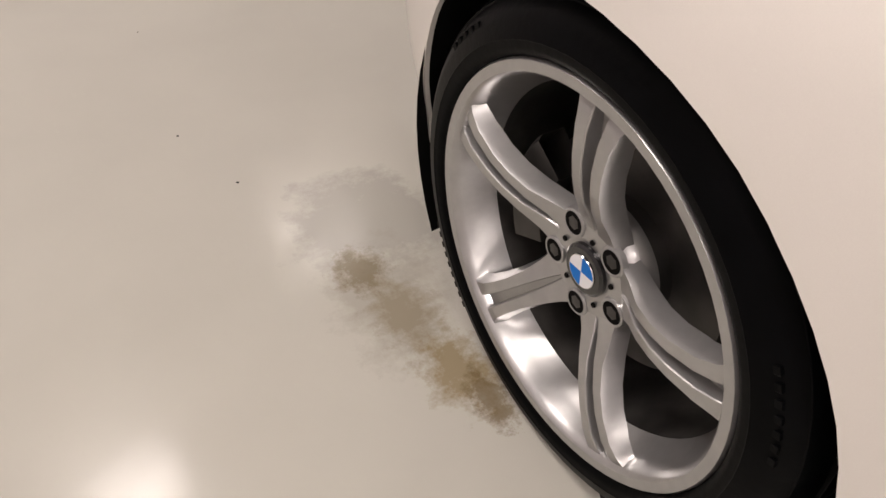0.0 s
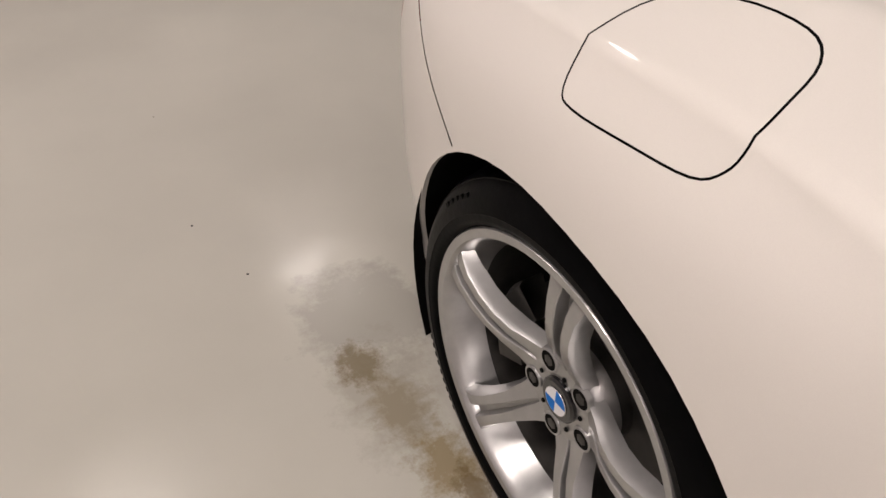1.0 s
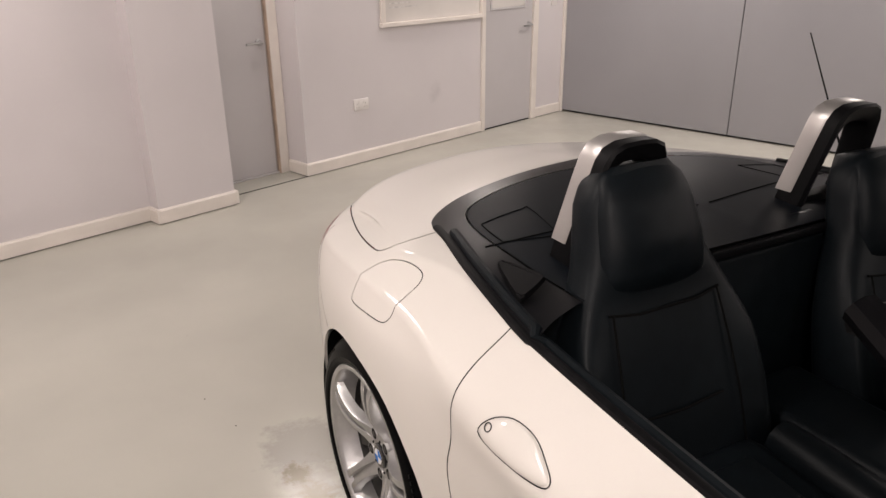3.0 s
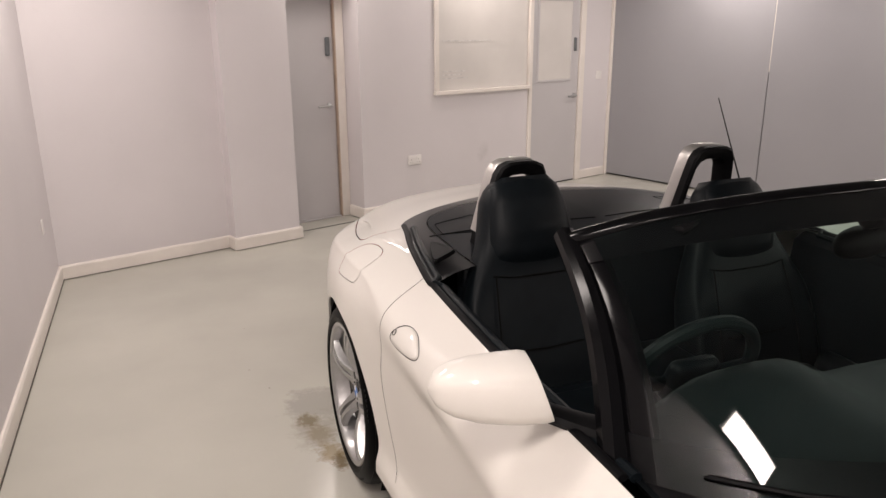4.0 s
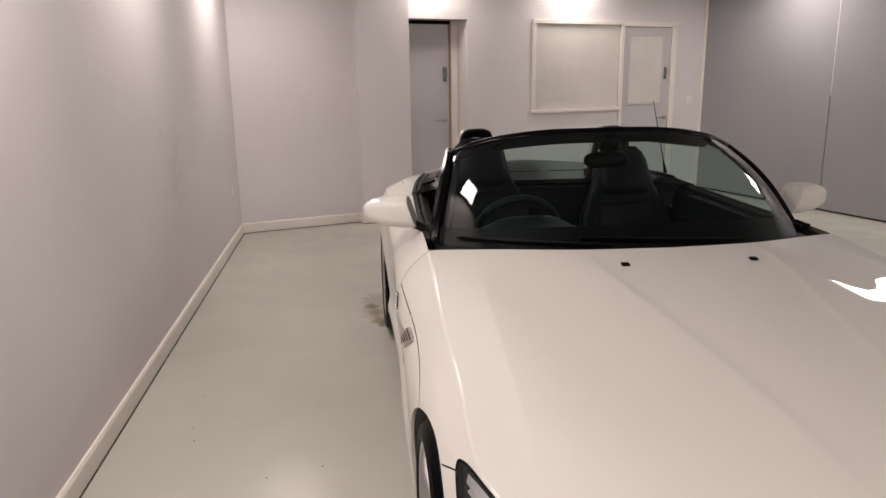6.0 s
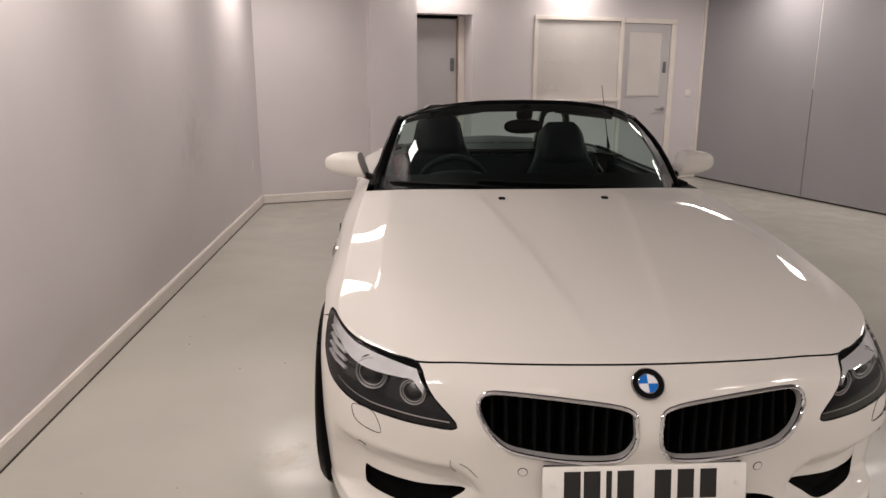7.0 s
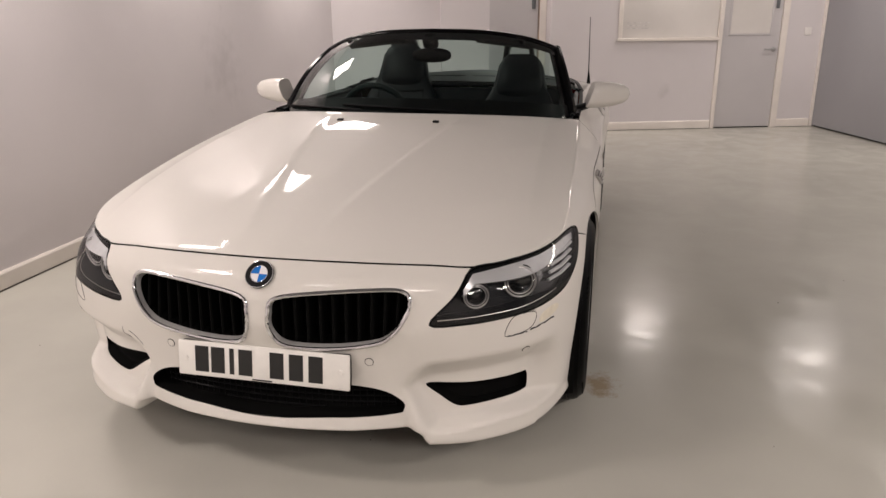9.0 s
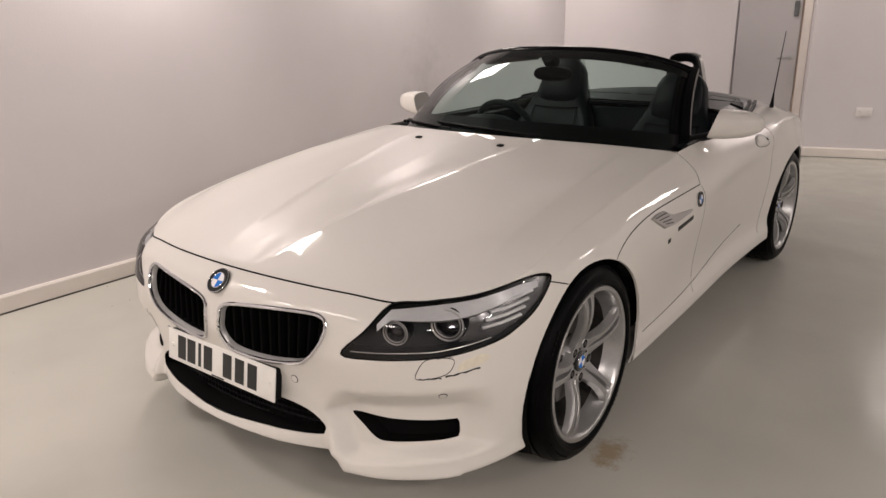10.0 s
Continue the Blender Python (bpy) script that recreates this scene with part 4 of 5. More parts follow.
    for k in range(4):
        ends = [on(SIDE, .462 + .022 * k, .700 - .010 * k, .009, side)[0], on(SIDE, .552 + .012 * k, .703 - .013 * k, .009, side)[0]]
        part("vent_rib", tube(bmesh.new(), [ends[0], (ends[0] + ends[1]) / 2, ends[1]], .0016, 6), STEEL, vent)
    co, nrm = on(SIDE, .893, .690, .001, side)
    roundel(car, facing(co, nrm), .031, "side_badge")
    for p0, p1, q in ((.56, .585, .602), (.66, .83, .622)):
        bm = bmesh.new()
        rows = [[on(SIDE, p, q + dq + (p - .66) * .05, .002, side)[0] for dq in (-.008, .008)] for p in np.linspace(p0, p1, 6)]
        part("lettering_bar", sheet(rows, .001), SATIN, car)

    # door handle
    hd = [(1.965, .765), (1.95, .795), (1.91, .812), (1.85, .812), (1.80, .798), (1.775, .785), (1.785, .772), (1.84, .762), (1.92, .757)]
    hdl = spline(hd, 4, True)
    outline_tube("handle_recess", hdl, SIDE, .0012, SATIN, car, side, .0004, 1, 6)
    hy, hz = np.mean([p for p, _ in hdl]), np.mean([q for _, q in hdl])
    bm = bmesh.new()
    loops = [[bm.verts.new(on(SIDE, hy + (p - hy) * sc, hz + (q - hz) * sc, l, side)[0]) for p, q in hdl] for sc, l in ((.95, -.001), (.93, .0025), (.86, .0045), (.55, .007), (.2, .0075))]
    for r0, r1 in zip(loops, loops[1:]):
        for i in range(len(hdl)):
            bm.faces.new((r0[i], r0[(i + 1) % len(hdl)], r1[(i + 1) % len(hdl)], r1[i]))
    bm.faces.new(loops[-1])
    h = part("door_handle", bm, PAINT, car, "white pull handle", angle=60)
    co, nrm = on(SIDE, 1.940, .785, .0062, side)
    part("key_lock", moved(torus(.008, .0012, 20, 6), facing(co, nrm)), SATIN, h)

    # belt seal
    run = TOP[int(8.25 * PER):10 * PER + 1:2]
    belt = [(p[0] * side - .010 * side, p[1], p[2] + .002) for p in run] + [tuple(on(ABOVE, x - .008, y, .003, side)[0]) for x, y in EDGE[2:19]]
    part("belt_seal", tube(bmesh.new(), belt, .011, 8, False, .7), BLACK, car, "black rubber belt seal")
    inner_ = [(p[0] * side - .036 * side, p[1], p[2] - .004) for p in run] + [tuple(on(ABOVE, x - .036, y, .003, side)[0]) for x, y in EDGE[2:17]]
    part("inner_seal", tube(bmesh.new(), inner_, .012, 8, False, .8), LEATHER, car)
    rows = [[(p[0] * side - d * side, p[1], z) for d, z in ((.030, float(p[2]) - .004), (.075, float(p[2]) - .03), (.095, .70), (.13, .55), (.10, .32))] for p in TOP[8 * PER:int(10.25 * PER)]]
    part("door_card", sheet(rows), LEATHER, car, "black leather door lining")

    # mirror
    mc = Vector((.885 * side, 1.30, .935))
    rows = []
    for u in np.linspace(0, 1, 18) ** 1.3:
        up_ = float(np.interp(u, [0, .06, .18, .40, .70, .93, 1], [.005, .030, .046, .057, .063, .065, .062]))
        dn_ = float(np.interp(u, [0, .06, .18, .40, .70, .93, 1], [.005, .026, .042, .056, .062, .062, .059]))
        fw_ = float(np.interp(u, [0, .06, .18, .40, .70, .93, 1], [.004, .032, .052, .068, .077, .078, .076]))
        ring = []
        for a_ in np.linspace(0, math.tau, 29):
            ca, sa = math.cos(a_), math.sin(a_)
            z = (up_ if sa > 0 else dn_) * math.copysign(abs(sa) ** .65, sa)
            y = -fw_ * ca ** .8 if ca > 0 else min(.036, fw_) * abs(ca) ** .45
            ring.append(((.112 - .205 * u + .42 * z * max(0, u - .15)) * side, y, z + .004 * (1 - u)))
        rows.append(ring)
    bm = sheet(rows)
    bmesh.ops.remove_doubles(bm, verts=bm.verts[:], dist=1e-5)
    bmesh.ops.holes_fill(bm, edges=[e for e in bm.edges if e.is_boundary], sides=0)
    mr = part("door_mirror", moved(bm, Matrix.Translation(mc) @ pose(0, 0, 0, 0, 0, 13 * side)), PAINT, car, "white door mirror housing", angle=50)
    bm = bmesh.new()
    bmesh.ops.create_uvsphere(bm, u_segments=24, v_segments=8, radius=1)
    for v in bm.verts:
        v.co = Vector((v.co.x * .072, max(-.4, v.co.y) * .006, v.co.z * .042))
    part("mirror_glass", moved(bm, Matrix.Translation(mc + Vector((-.016 * side, .036, 0))) @ pose(0, 0, 0, 0, 0, 13 * side)), MIRROR, mr)
    part("mirror_stalk", tube(bmesh.new(), [(.83 * side, 1.30, .900), (.79 * side, 1.27, .885), (.735 * side, 1.22, .872), (.70 * side, 1.18, .868)], [.030, .026, .030, .036], 10, False, .6), BLACK, mr)

# lower intake
lo_ = [(p, q) for p, q in LOWER]
full = [(p, q) for p, q in lo_ if p > .002]
both = full + [(-p, q) for p, q in reversed(full)]
li = part("lower_intake", prism(both, lambda p, q, h: (p, on(FRONT, abs(p), min(.325, max(.25, q)))[0].y + .06 + h, q), .01), DARK, car, "wide black mesh intake under the plate")
rows = []
for k in (0, 1):
    rows.append([(p, on(FRONT, abs(p), q)[0].y + .002 + .065 * k, q) for p, q in both + [both[0]]])
part("intake_wall", sheet(rows), DARK, li)
bm = bmesh.new()
for k in range(5):
    z = .246 + k * .019
    tube(bm, [(x, on(FRONT, abs(x), .29)[0].y + .045, z) for x in np.linspace(-.36, .36, 15) if inside(abs(x), z, [tuple(v) for v in LOWER])] or [(0, -.7, z), (.01, -.7, z)], .003, 4)
for k in range(37):
    x = -.36 + k * .02
    ins = [q for q in np.linspace(.23, .345, 40) if inside(abs(x), q, [tuple(v) for v in LOWER])]
    if len(ins) > 3:
        y = on(FRONT, abs(x), .29)[0].y + .047
        tube(bm, [(x, y, ins[0]), (x, y, ins[-1])], .0022, 4)
part("mesh_grid", bm, BLACK, li)

# tow eye cover, on one side only: two short stretches of its joint show
tow = ([(.486, .432), (.484, .410), (.470, .386)], [(.462, .424), (.440, .412), (.416, .386)])
for line in tow:
    outline_tube("tow_cover", spline(line, 5), FRONT, .0009, SATIN, car, -1, .0002, 1, 5, False)
# scuff on the bumper corner
for i, (x0, x1, z0, z1, r) in enumerate(((.668, .72, .474, .479, .0030), (.728, .785, .482, .495, .0036), (.70, .74, .532, .534, .0010))):
    pts = [on(FRONT, x, z + .0012 * math.sin(k * 2.1), .0006)[0] for k, (x, z) in enumerate(zip(np.linspace(x0, x1, 9), np.linspace(z0, z1, 9)))]
    part("scuff_mark", tube(bmesh.new(), pts, [r * (.3 + .7 * abs(math.sin(1.3 * k + i))) for k in range(9)], 5, False, .8), INK, car, "dark scrape in the white bumper corner")

rim_ = spline([(.753, .494), (.772, .499), (.790, .507), (.797, .520), (.788, .530), (.770, .527), (.757, .519), (.750, .506)], 4, True)
bm = bmesh.new()
mid_ = np.mean(rim_, axis=0)
loops = [[bm.verts.new(on(FRONT, *(mid_ + (np.array(v) - mid_) * sc), .0004)[0]) for v in rim_] for sc in (1, .6, .2)]
for r0, r1 in zip(loops, loops[1:]):
    for i in range(len(rim_)):
        bm.faces.new((r0[i], r0[(i + 1) % len(rim_)], r1[(i + 1) % len(rim_)], r1[i]))
bm.faces.new(loops[-1])
part("filler_patch", bm, material("yellowed_paint", (0.67, 0.62, 0.51), 0.5, 0, 0.3, vary=0.08, scale=60), car, "yellowed patch of touched-up paint")

# badge on the nose
co, nrm = on(FRONT, 0, .645, .001)
roundel(car, facing(co, Vector((0, nrm.y, nrm.z))), .041)

# number plate with its characters as plain bars
pl_m = Matrix.Translation((0, -.762, .388)) @ pose(0, 0, 0, 90 - 8, 0, 0)
plate = part("number_plate", moved(boxed((-.26, -.050, -.002), (.26, .053, .004), .004, 2), pl_m), PLATE, car, "white number plate with black character bars")
part("plate_base", moved(boxed((-.255, -.046, -.03), (.255, .05, -.0025), .004, 1), pl_m), BLACK, plate)
for k, x in enumerate((-.185, -.135, -.092, -.05, .045, .103, .161)):
    w = .014 if k == 2 else .042
    part("character_bar", moved(boxed((x - w / 2, -.036, .0042), (x + w / 2, .040, .0048)), pl_m), INK, plate)
for x in (-.235, .235):
    part("plate_screw", moved(disc(.007, .003, .001, 16), pl_m @ pose(x, .002, .004)), PLATE, plate)
part("maker_bar", moved(boxed((-.03, -.047, .0042), (.03, -.043, .0046)), pl_m), SATIN, plate)

# washer jets and wipers
for side in (1, -1):
    co, nrm = on(ABOVE, .208, .49, 0)
    co.x *= side
    part("washer_jet", moved(boxed((-.013, -.012, -.002), (.013, .010, .007), .004, 2), facing(co, nrm, (0, 1, 0))), BLACK, car)

# windscreen
NB = 41
base = even([(0, .66, .905), (.35, .715, .897), (.58, .86, .875), (.70, 1.03, .852), (.725, 1.10, .846)], NB)
top_ = even([(0, 1.285, 1.240), (.25, 1.31, 1.232), (.45, 1.372, 1.203), (.58, 1.442, 1.160), (.617, 1.482, 1.137)], NB)


def screen(t):
    rise = np.array([0, -.035, .028]) * math.sin(math.pi * t)
    return base * (1 - t) + top_ * t + rise


rows = []
for t in np.linspace(0, 1, 21):
    r = screen(t)
    r = r[:NB - 3]
    rows.append([(-x, y, z) for x, y, z in r[:0:-1]] + [tuple(v) for v in r])
ws = part("windscreen", sheet(rows), SCREEN, car, "tinted windscreen glass in a black frame")
ws.visible_shadow = False


def both_sides(line):
    return [(-x, y, z) for x, y, z in line[:0:-1]] + [tuple(map(float, v)) for v in line]


rows = []
for t in np.linspace(.86, 1, 5):
    rows.append([(x, y + .004, z - .003) for x, y, z in both_sides(screen(t))])
part("upper_border", sheet(rows), GLOSS_BLACK, ws)
rows = []
for t in np.linspace(0, .15, 5):
    rows.append([(x, y + .004, z - .003) for x, y, z in both_sides(screen(t))])
part("lower_border", sheet(rows), BLACK, ws)
bm = bmesh.new()
tube(bm, [(x, y + .014, z - .006) for x, y, z in both_sides(top_)], .022, 12, False, .85)
part("header_rail", bm, PILLAR, ws, "satin black header rail")
rows = [[(x, y + dy, z - .020 - dz) for dy, dz in ((-.012, .0), (.012, .010), (.036, .012), (.042, .0))] for x, y, z in both_sides(top_)]
part("header_lining", sheet(rows), BLACK, ws)
rows = [[(x, y + dy, z - .004 + dz) for dy, dz in ((-.065, -.004), (-.02, .001), (.02, .0))] for x, y, z in both_sides(base)]
part("cowl_strip", sheet(rows), BLACK, ws)
for side in (1, -1):
    col = [screen(t)[-1] for t in np.linspace(-.06, 1.02, 14)]
    part("pillar", tube(bmesh.new(), [((x - .002) * side, y + .018, z) for x, y, z in col], [.034 - .010 * k / 13 for k in range(14)], 10, False, 1.0), PILLAR, ws, "satin black windscreen pillar")
    rows = []
    for t in np.linspace(.02, .98, 16):
        r = screen(t)
        rows.append([(float(r[k][0]) * side, float(r[k][1]) + .008, float(r[k][2]) - .006) for k in range(NB - 5, NB)])
    part("side_border", sheet(rows), PILLAR, ws)
    # sun visor
    part("sun_visor", moved(boxed((-.15, -.06, -.008), (.15, .06, .008), .007, 2), pose(.33 * side, 1.405, 1.185, -18, 6 * side, -14 * side)), BLACK, ws)
WIPER = [((.28, .70, .905), (-.28, .78, .935)), ((-.18, .68, .905), (-.66, 1.00, .885))]
for a_, b_ in WIPER:
    a_, b_ = Vector(a_), Vector(b_)
    pts = []
    for t in np.linspace(0, 1, 12):
        p = a_.lerp(b_, t)
        k = int(np.argmin([abs(float(v[0]) - abs(p.x)) for v in base]))
        tt = .015 + .05 * t
        q = screen(tt)[k]
        pts.append((p.x, float(q[1]) - .008, float(q[2]) + .008))
    wp = part("wiper", tube(bmesh.new(), pts, .0045, 6), BLACK, car, "black wiper resting on the windscreen")
    part("wiper_blade", tube(bmesh.new(), [(x, y + .008, z - .006) for x, y, z in pts[2:]], .004, 5), RUBBER, wp)

# rear-view mirror
bm = bmesh.new()
bmesh.ops.create_uvsphere(bm, u_segments=32, v_segments=16, radius=1)
for v in bm.verts:
    v.co = Vector((math.copysign(abs(v.co.x) ** .8, v.co.x) * .100, (v.co.y if v.co.y < 0 else min(v.co.y, .35)) * .036, math.copysign(abs(v.co.z) ** .8, v.co.z) * .036))
rv = part("rear_view_mirror", moved(bm, pose(0, 1.285, 1.122, -8, 0, 8)), BLACK, ws, "oval black rear-view mirror")
part("sensor_cover", moved(boxed((-.04, -.022, -.03), (.04, .022, .03), .018, 3), pose(0, 1.262, 1.185, 40, 0, 0)), BLACK, ws)
part("mirror_foot", tube(bmesh.new(), [(0, 1.285, 1.14), (0, 1.255, 1.19), (0, 1.22, 1.205)], [.014, .016, .03], 10), BLACK, ws)

# dashboard, binnacle, steering wheel
rows = []
for x in np.linspace(-.70, .70, 29):
    k = abs(x) / .7
    y0 = .70 + .30 * k ** 2.2
    hump = .075 * math.exp(-((x + .345) / .19) ** 4)
    DZ = .845
    rows.append([(x, y0, .875 - .035 * k * k), (x, y0 + .12, .865 - .02 * k * k), (x, 1.12, DZ + .01 - .02 * k + hump * .5), (x, 1.24, DZ - .02 * k + hump), (x, 1.285, DZ - .025 - .02 * k + hump * .6), (x, 1.27, .79), (x, 1.22, .70), (x, 1.18, .50), (x, 1.05, .35)])
part("dashboard", sheet([[tuple(p) for p in spline(r, 3)] for r in rows]), DASH, car, "black leather-covered dashboard")
sw = pose(-.342, 1.41, .80, -66, 0, 0)
st = part("steering_wheel", moved(torus(.178, .0165, 48, 10), sw), DASH, car, "black leather steering wheel")
part("wheel_hub", moved(boxed((-.065, -.06, -.01), (.065, .055, .035), .022, 3), sw @ pose(0, -.01, -.02)), LEATHER, st)
for a_, w_ in ((-5, .02), (185, .02), (90, .028)):
    part("wheel_arm", moved(boxed((.04, -w_, -.008), (.165, w_, .008), .006, 2), sw @ pose(0, 0, -.004, 0, 0, a_)), BARSILVER if a_ == 90 else LEATHER, st)
part("steering_column", tube(bmesh.new(), [(-.342, 1.36, .79), (-.342, 1.20, .73)], .045, 12), BLACK, st)
for x in (.20, -.20):
    part("air_vent", moved(torus(.036, .006, 28, 8), pose(x * .35, 1.280, .745, 80, 0, 0)), BARSILVER, car)
part("centre_console", boxed((-.115, 1.12, .28), (.115, 2.05, .58), .03, 3), LEATHER, car, "black centre console between the seats")
part("gear_lever", tube(bmesh.new(), [(0, 1.46, .57), (0, 1.45, .64), (0, 1.44, .685)], [.018, .014, .024], 12), SATIN, car)
part("cabin_floor", boxed((-.72, .75, .22), (.72, 2.2, .25)), DARK, car)
part("bulkhead", boxed((-.60, 2.10, .25), (.60, 2.16, .885), .015, 2), LEATHER, car, "black trimmed rear bulkhead")
for k in range(3):
    part("bulkhead_rib", boxed((-.24, 2.092 + k * .03, .893 + .006 * k), (.24, 2.108 + k * .03, .915 + .006 * k), .006, 2), SATIN, car)
# unseen dark plate, added to stop light leaking under the front bumper
part("light_block_tray", boxed((-.56, -.66, .186), (.56, -.50, .20), .004, 1), DARK, car)
part("underbody", boxed((-.74, -.52, .17), (.74, 3.1, .22), .02, 1), DARK, car)
for y0, y1 in ((-.55, .40), (.42, .70)):
    part("engine_shield", boxed((-.49, y0, .23), (.49, y1, .60)), DARK, car)
part("boot_floor", boxed((-.49, 2.17, .23), (.49, 3.0, .60)), DARK, car)


def seat(x):
    m = pose(x, 1.68, .345) if x < 0 else pose(x, 1.62, .29)
    s_ = part("seat", moved(boxed((-.21, -.24, .04), (.21, .27, .19), .05, 4), m @ pose(0, 0, 0, 4, 0, 0)), LEATHER, car, "black leather sports seat with an integrated headrest")
    part("seat_front_roll", moved(boxed((-.19, -.31, .06), (.19, -.13, .212), .06, 4), m), LEATHER, s_)
    part("seat_panel", moved(boxed((-.125, -.14, .17), (.125, .20, .198), .012, 3), m @ pose(0, 0, 0, 4, 0, 0)), LEATHER, s_)
    for k in (-1, 1):
        path = [(.205 * k, -.27, .12), (.225 * k, -.15, .17), (.235 * k, .05, .185), (.235 * k, .20, .20)]
        part("seat_bolster", moved(tube(bmesh.new(), [tuple(v) for v in spline(path, 5)], [.045 + .012 * math.sin(math.pi * i / 15) for i in range(16)], 12), m), LEATHER, s_)
    part("side_cover", moved(boxed((-.29, -.20, -.09), (.29, .30, .10), .03, 3), m), BLACK, s_)
    back = m @ pose(0, .29, .145, -17, 0, 0)
    rows = []
    for t in np.linspace(0, 1, 22):
        half = float(np.interp(t, [0, .25, .45, .60, .70, .80, .93, 1.0], [.245, .252, .236, .200, .166, .150, .132, .085]))
        z = .672 * t
        dep = .075 - .02 * t
        ring = []
        for a in np.linspace(0, math.tau, 28, endpoint=False):
            ca, sa = math.cos(a), math.sin(a)
            sx = math.copysign(abs(ca) ** .55, ca)
            sy = math.copysign(abs(sa) ** .7, sa)
            front = -.068 * (abs(sx) ** 3.5) * float(np.interp(t, [0, .1, .40, .62, .72], [.9, 1, .85, .25, .08])) if sa < 0 else 0
            ring.append((half * sx, dep * sy + front + .01, z))
        rows.append(ring + [ring[0]])
    bm = sheet(rows)
    bmesh.ops.remove_doubles(bm, verts=bm.verts[:], dist=1e-5)
    bmesh.ops.holes_fill(bm, edges=[e for e in bm.edges if e.is_boundary], sides=0)
    part("backrest", moved(bm, back), LEATHER, s_, angle=60)
    rows = []
    for t in np.linspace(0, 1, 12):
        half = float(np.interp(t, [0, .08, .3, .7, .92, 1], [.118, .138, .142, .128, .110, .085]))
        bulge = float(np.interp(t, [0, .1, .4, .8, 1], [.035, .062, .072, .058, .03]))
        rows.append([(half * math.sin(a), .0 - bulge * (math.cos(a) ** .6 if math.cos(a) > 0 else 0) - .012, 0.408 + .26 * t) for a in np.linspace(-math.pi / 2, math.pi / 2, 17)])
    part("headrest", moved(sheet(rows), back), LEATHER, s_, angle=60)
    part("back_seam", moved(tube(bmesh.new(), [(-.15, -.058, .385), (-.08, -.066, .375), (.08, -.066, .375), (.15, -.058, .385)], .003, 6), back), DARK, s_)
    for k in (-1, 1):
        part("back_seam", moved(tube(bmesh.new(), [(.142 * k, -.062, .385), (.150 * k, -.074, .28), (.158 * k, -.082, .16), (.160 * k, -.084, .04)], .0025, 6), back), DARK, s_)
    part("back_seam", moved(tube(bmesh.new(), [(-.12, -.070, .16), (0, -.074, .155), (.12, -.070, .16)], .003, 6), back), DARK, s_)


def hoop(side):
    """Roll hoop behind the seat: black inside, silver on its outer face."""
    c = .335 if side > 0 else -.39
    ctr = [(-.120, .90), (-.112, .97), (-.101, 1.04), (-.092, 1.10), (-.083, 1.148), (-.069, 1.174), (-.042, 1.186), (0, 1.188), (.042, 1.186), (.069, 1.174), (.083, 1.148), (.092, 1.10), (.101, 1.04), (.112, .97), (.120, .90)]
    hol = [(-.080, .935), (-.080, .955), (-.073, 1.01), (-.066, 1.06), (-.058, 1.108), (-.046, 1.130), (-.026, 1.139), (0, 1.141), (.026, 1.139), (.046, 1.130), (.058, 1.108), (.066, 1.06), (.073, 1.01), (.080, .955), (.080, .935)]
    lean = lambda z: -.060 * (z - .9) / .29
    def rings(loop, ys, grow):
        return [[(c + x * g_, 2.225 + lean(z) + y, .9 + (z - .9) * (1 + (g_ - 1) * .35)) for x, z in loop] for y, g_ in zip(ys, grow)]
    rows = rings(hol, (-.026, -.034), (1.06, 1.16)) + rings(ctr, (-.036, -.030, .040), (.93, 1.0, 1.0)) + rings(hol, (.040, .026, -.026), (1.1, 1.0, 1.06))
    h = part("roll_hoop", sheet(rows), BLACK, car, "black roll hoop with a silver rear shell", angle=40)
    shell = [(-.114, .958)] + ctr[2:-2] + [(.114, .958)]
    part("hoop_cover", sheet(rings(shell, (.002, .006, .048, .052), (1.0, 1.025, 1.025, .95))), BARSILVER, h, angle=40)
    part("hoop_web", moved(boxed((-.108, -.020, 0), (.108, .030, .055), .012, 2), pose(c, 2.222, .89)), BLACK, h)
    part("hoop_foot", moved(boxed((-.135, -.045, -.05), (.135, .06, .01), .02, 3), pose(c, 2.225, .895)), BLACK, h)


for x in (-.385, .36):
    seat(x)
hoop(1), hoop(-1)

# flaps in the folded roof cover
for side in (1, -1):
    flap = spline([(.538, 2.495), (.520, 2.512), (.41, 2.522), (.39, 2.510), (.425, 2.350), (.442, 2.338), (.542, 2.378), (.552, 2.394)], 4, True)
    outline_tube("cover_flap", flap, ABOVE, .0016, DARK, car, side, .0005, 1, 5)
    outline_tube("cover_seam", [(x, 2.385 - .09 * (1 - x / .60)) for x in np.linspace(.02, .60, 16)], ABOVE, .0022, DARK, car, side, .0004, 1, 5, False)
    pad_ = spline([(.632, 2.262), (.648, 2.25), (.682, 2.135), (.675, 2.118), (.618, 2.138), (.610, 2.155)], 4, True)
    part("belt_guide", prism(pad_, lambda p, q, h: (p * side, q, .905 + h + .25 * (.68 - p)), .014, .005), BLACK, car, "padded black belt guide")

# aerial
part("aerial", tube(bmesh.new(), [(.756, 2.415, .893), (.754, 2.432, .93), (.752, 2.450, .97), (.741, 2.61, 1.295)], [.012, .008, .0035, .0018], 8), BLACK, car, "thin black whip aerial")


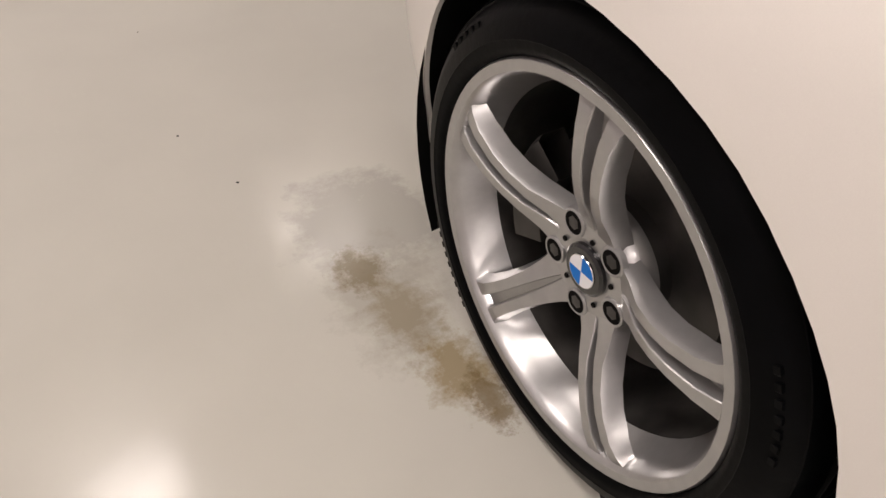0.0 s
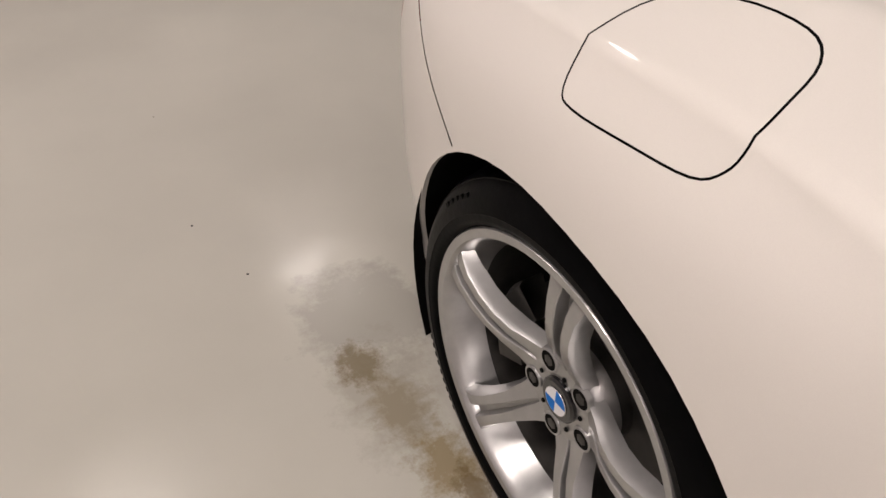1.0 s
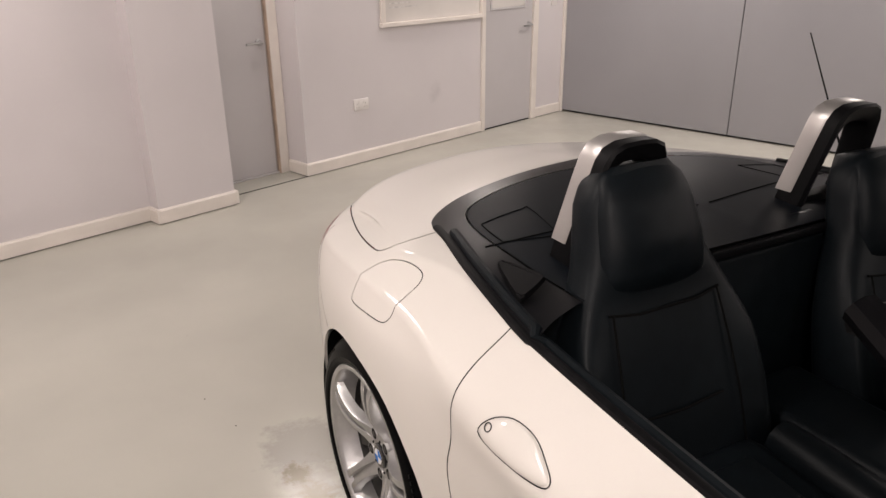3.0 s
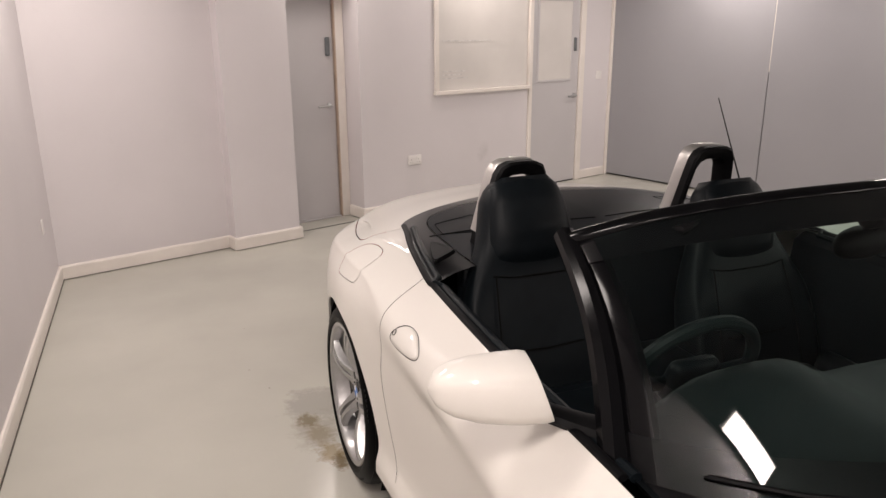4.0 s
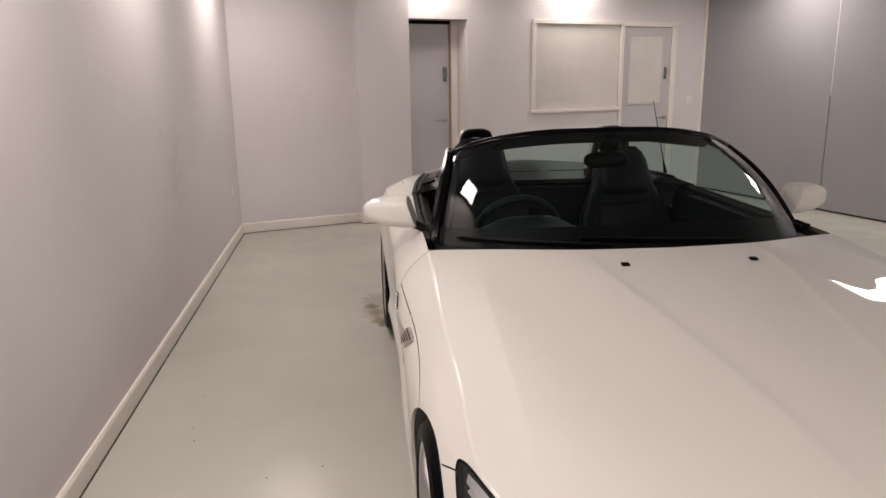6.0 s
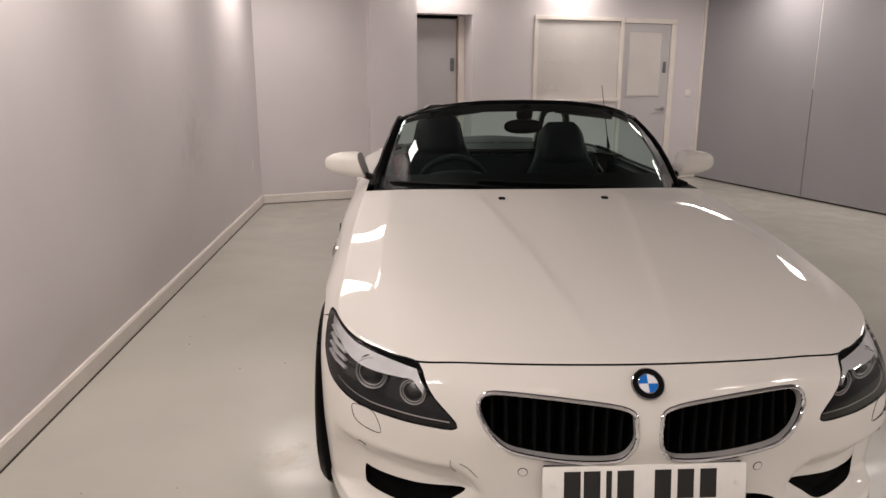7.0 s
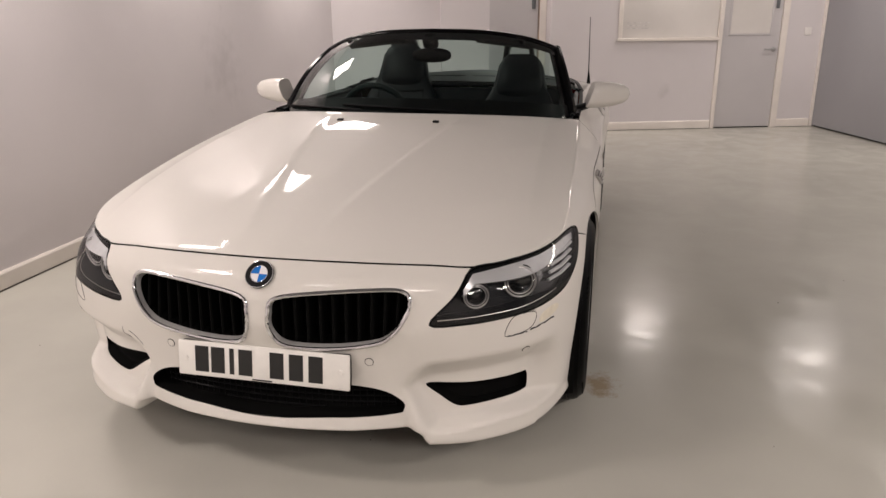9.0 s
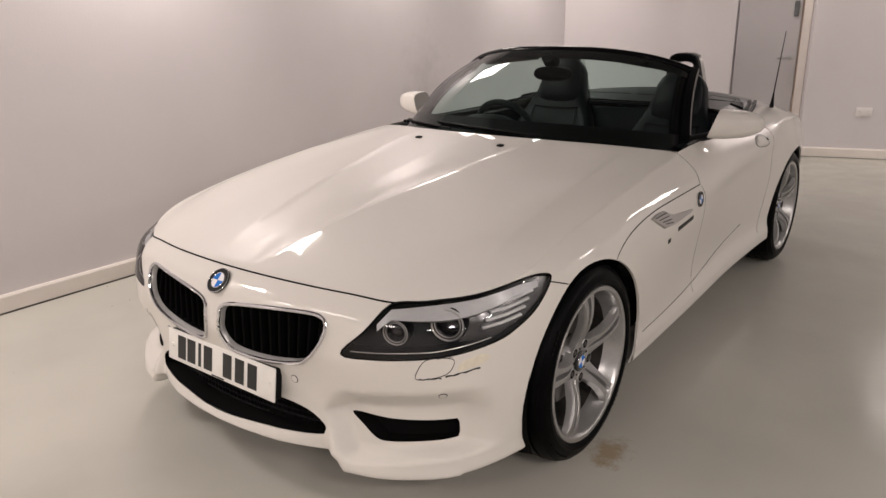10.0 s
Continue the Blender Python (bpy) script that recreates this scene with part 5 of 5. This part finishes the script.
# wheels
def build_wheel():
    w = part("wheel", lathe(bmesh.new(), [(.257, -.016), (.257, -.005), (.2545, -.001), (.2425, -.002), (.2395, -.005), (.235, -.016), (.230, -.034), (.224, -.050), (.219, -.062)], 72), ALLOY, car, "silver alloy wheel with five double spokes")
    part("tyre", lathe(bmesh.new(), [(.254, -.014), (.2575, -.004), (.262, .001), (.268, .004), (.274, .0035), (.276, .0045), (.278, .0035), (.292, .001), (.305, -.007), (.313, -.017), (.3145, -.0185), (.3165, -.0185), (.322, -.030), (.3255, -.046), (.320, -.048), (.320, -.055), (.3265, -.057), (.327, -.085), (.321, -.087), (.321, -.096), (.327, -.098), (.327, -.13), (.321, -.132), (.321, -.14), (.3265, -.142), (.324, -.18), (.312, -.205), (.25, -.21)], 72), RUBBER, w, "black low-profile tyre")
    for j, (a0, n_) in enumerate(((20, 7), (140, 5), (215, 9), (310, 4))):
        for i in range(n_):
            t = a0 + i * 3.1
            part("sidewall_bar", boxed((-.0055, -.006, -.0045), (-.0008, .006, .0045), .0006, 1, pose(0, .296 * math.cos(math.radians(t)), .296 * math.sin(math.radians(t)), t, 0, 0)), RUBBER, w)
    # deep part of the rim set dark, for brake dust and the shade inside
    part("dark_barrel", lathe(bmesh.new(), [(.2188, -.0625), (.216, -.10), (.214, -.19), (.24, -.205)], 72), STEEL, w)
    rad = [.036, .055, .08, .11, .14, .17, .205, .228, .240, .248]
    for k in range(5):
        rows = []
        for r in [float(v) for v in np.interp(np.linspace(0, 9, 37), range(10), rad)]:
            wd = float(np.interp(r, rad, [.036, .037, .0300, .0245, .0235, .0245, .0275, .0320, .0385, .050]))
            g = float(np.interp(r, rad, [.0005, .0010, .0038, .0058, .0068, .0076, .0088, .0098, .0105, .011]))
            x = float(np.interp(r, rad, [-.048, -.046, -.036, -.020, -.010, -.0045, -.003, -.0065, -.0105, -.014]))
            gd = float(np.interp(r, rad, [0, .0005, .009, .018, .021, .021, .019, .014, .009, .005]))
            dp = float(np.interp(r, [.05, .11, .2, .248], [.020, .030, .026, .016]))
            mid_ = (wd + g) / 2
            half_ = [(-wd - .005, -dp), (-wd - .0015, -.011), (-wd + .0001, -.0042), (-wd + .0014, -.0006), (-mid_, .0004), (-g - .0012, .0), (-g - .0002, -.0014), (-g + .0012, -gd)]
            rows.append([(x + h, r, t) for t, h in half_ + [(-t, h) for t, h in reversed(half_)]])
        part("spoke", moved(sheet(rows), pose(0, 0, 0, 25 + 72 * k, 0, 0)), ALLOY, w, angle=24)
    part("hub_face", lathe(bmesh.new(), [(0, -.048), (.036, -.0455), (.05, -.043), (.064, -.0445), (.076, -.056), (.082, -.080)], 48), ALLOY, w)
    for k in range(5):
        a_ = math.radians(25 + 36 + 72 * k)
        at = Matrix.Translation((0, .0585 * math.cos(a_), .0585 * math.sin(a_)))
        # flat dark disc on the solid hub, painted for the shade of a hole
        part("bolt_hole_shade", lathe(bmesh.new(), [(0, -.0412), (.0152, -.0412)], 24, at), DARK, w)
        part("hole_lip", lathe(bmesh.new(), [(.0148, -.0411), (.0164, -.0403), (.0182, -.0416), (.0198, -.048)], 24, at), ALLOY, w)
        part("wheel_bolt", lathe(bmesh.new(), [(0, -.0404), (.0080, -.0404), (.0092, -.0411)], 6, at), STEEL, w)
    part("centre_cap", lathe(bmesh.new(), [(0, -.037), (.030, -.038), (.034, -.041), (.035, -.050)], 40), GLOSS_BLACK, w, "black centre cap with blue and white quarters")
    part("cap_ring", moved(torus(.0215, .0008, 32, 6), pose(-.0368, 0, 0, 0, 90, 0)), CHROME, w)
    for k in range(4):
        part("cap_quarter", moved(sector(.021, k * math.pi / 2, (k + 1) * math.pi / 2, 0, .0008), pose(-.0368, 0, 0, 15, 0, 0) @ pose(0, 0, 0, 0, 90, 0)), BLUE if k % 2 else WHITE, w)
    for k in range(5):
        a_ = math.radians(25 + 72 * k)
        part("pin_hole", lathe(bmesh.new(), [(0, -.0408), (.0032, -.0408), (.0037, -.043)], 12, Matrix.Translation((0, .045 * math.cos(a_), .045 * math.sin(a_)))), DARK, w)
    part("brake_disc", lathe(bmesh.new(), [(.06, -.10), (.152, -.10), (.152, -.125), (.06, -.125)], 48), STEEL, w)
    part("brake_hat", lathe(bmesh.new(), [(0, -.07), (.075, -.07), (.08, -.10), (.08, -.12)], 32), STEEL, w)
    part("brake_caliper", lathe(bmesh.new(), [(.108, -.055), (.160, -.050), (.166, -.058), (.166, -.09), (.108, -.09), (.108, -.055)], 14, pose(0, 0, 0, 150, 0, 0), math.radians(64)), STEEL, w)
    part("wheel_well_plate", lathe(bmesh.new(), [(0, -.15), (.19, -.15), (.19, -.16)], 32), DARK, w)
    return w


wheel = build_wheel()
wheel.matrix_basis = pose(.876, 0, .327)
copy_thing(wheel, pose(.878, 2.508, .327))
copy_thing(wheel, pose(-.876, 0, .327, 0, 0, 180) @ pose(0, 0, 0, 31, 0, 0))
copy_thing(wheel, pose(-.878, 2.512, .327, 0, 0, 180) @ pose(0, 0, 0, -11, 0, 0))
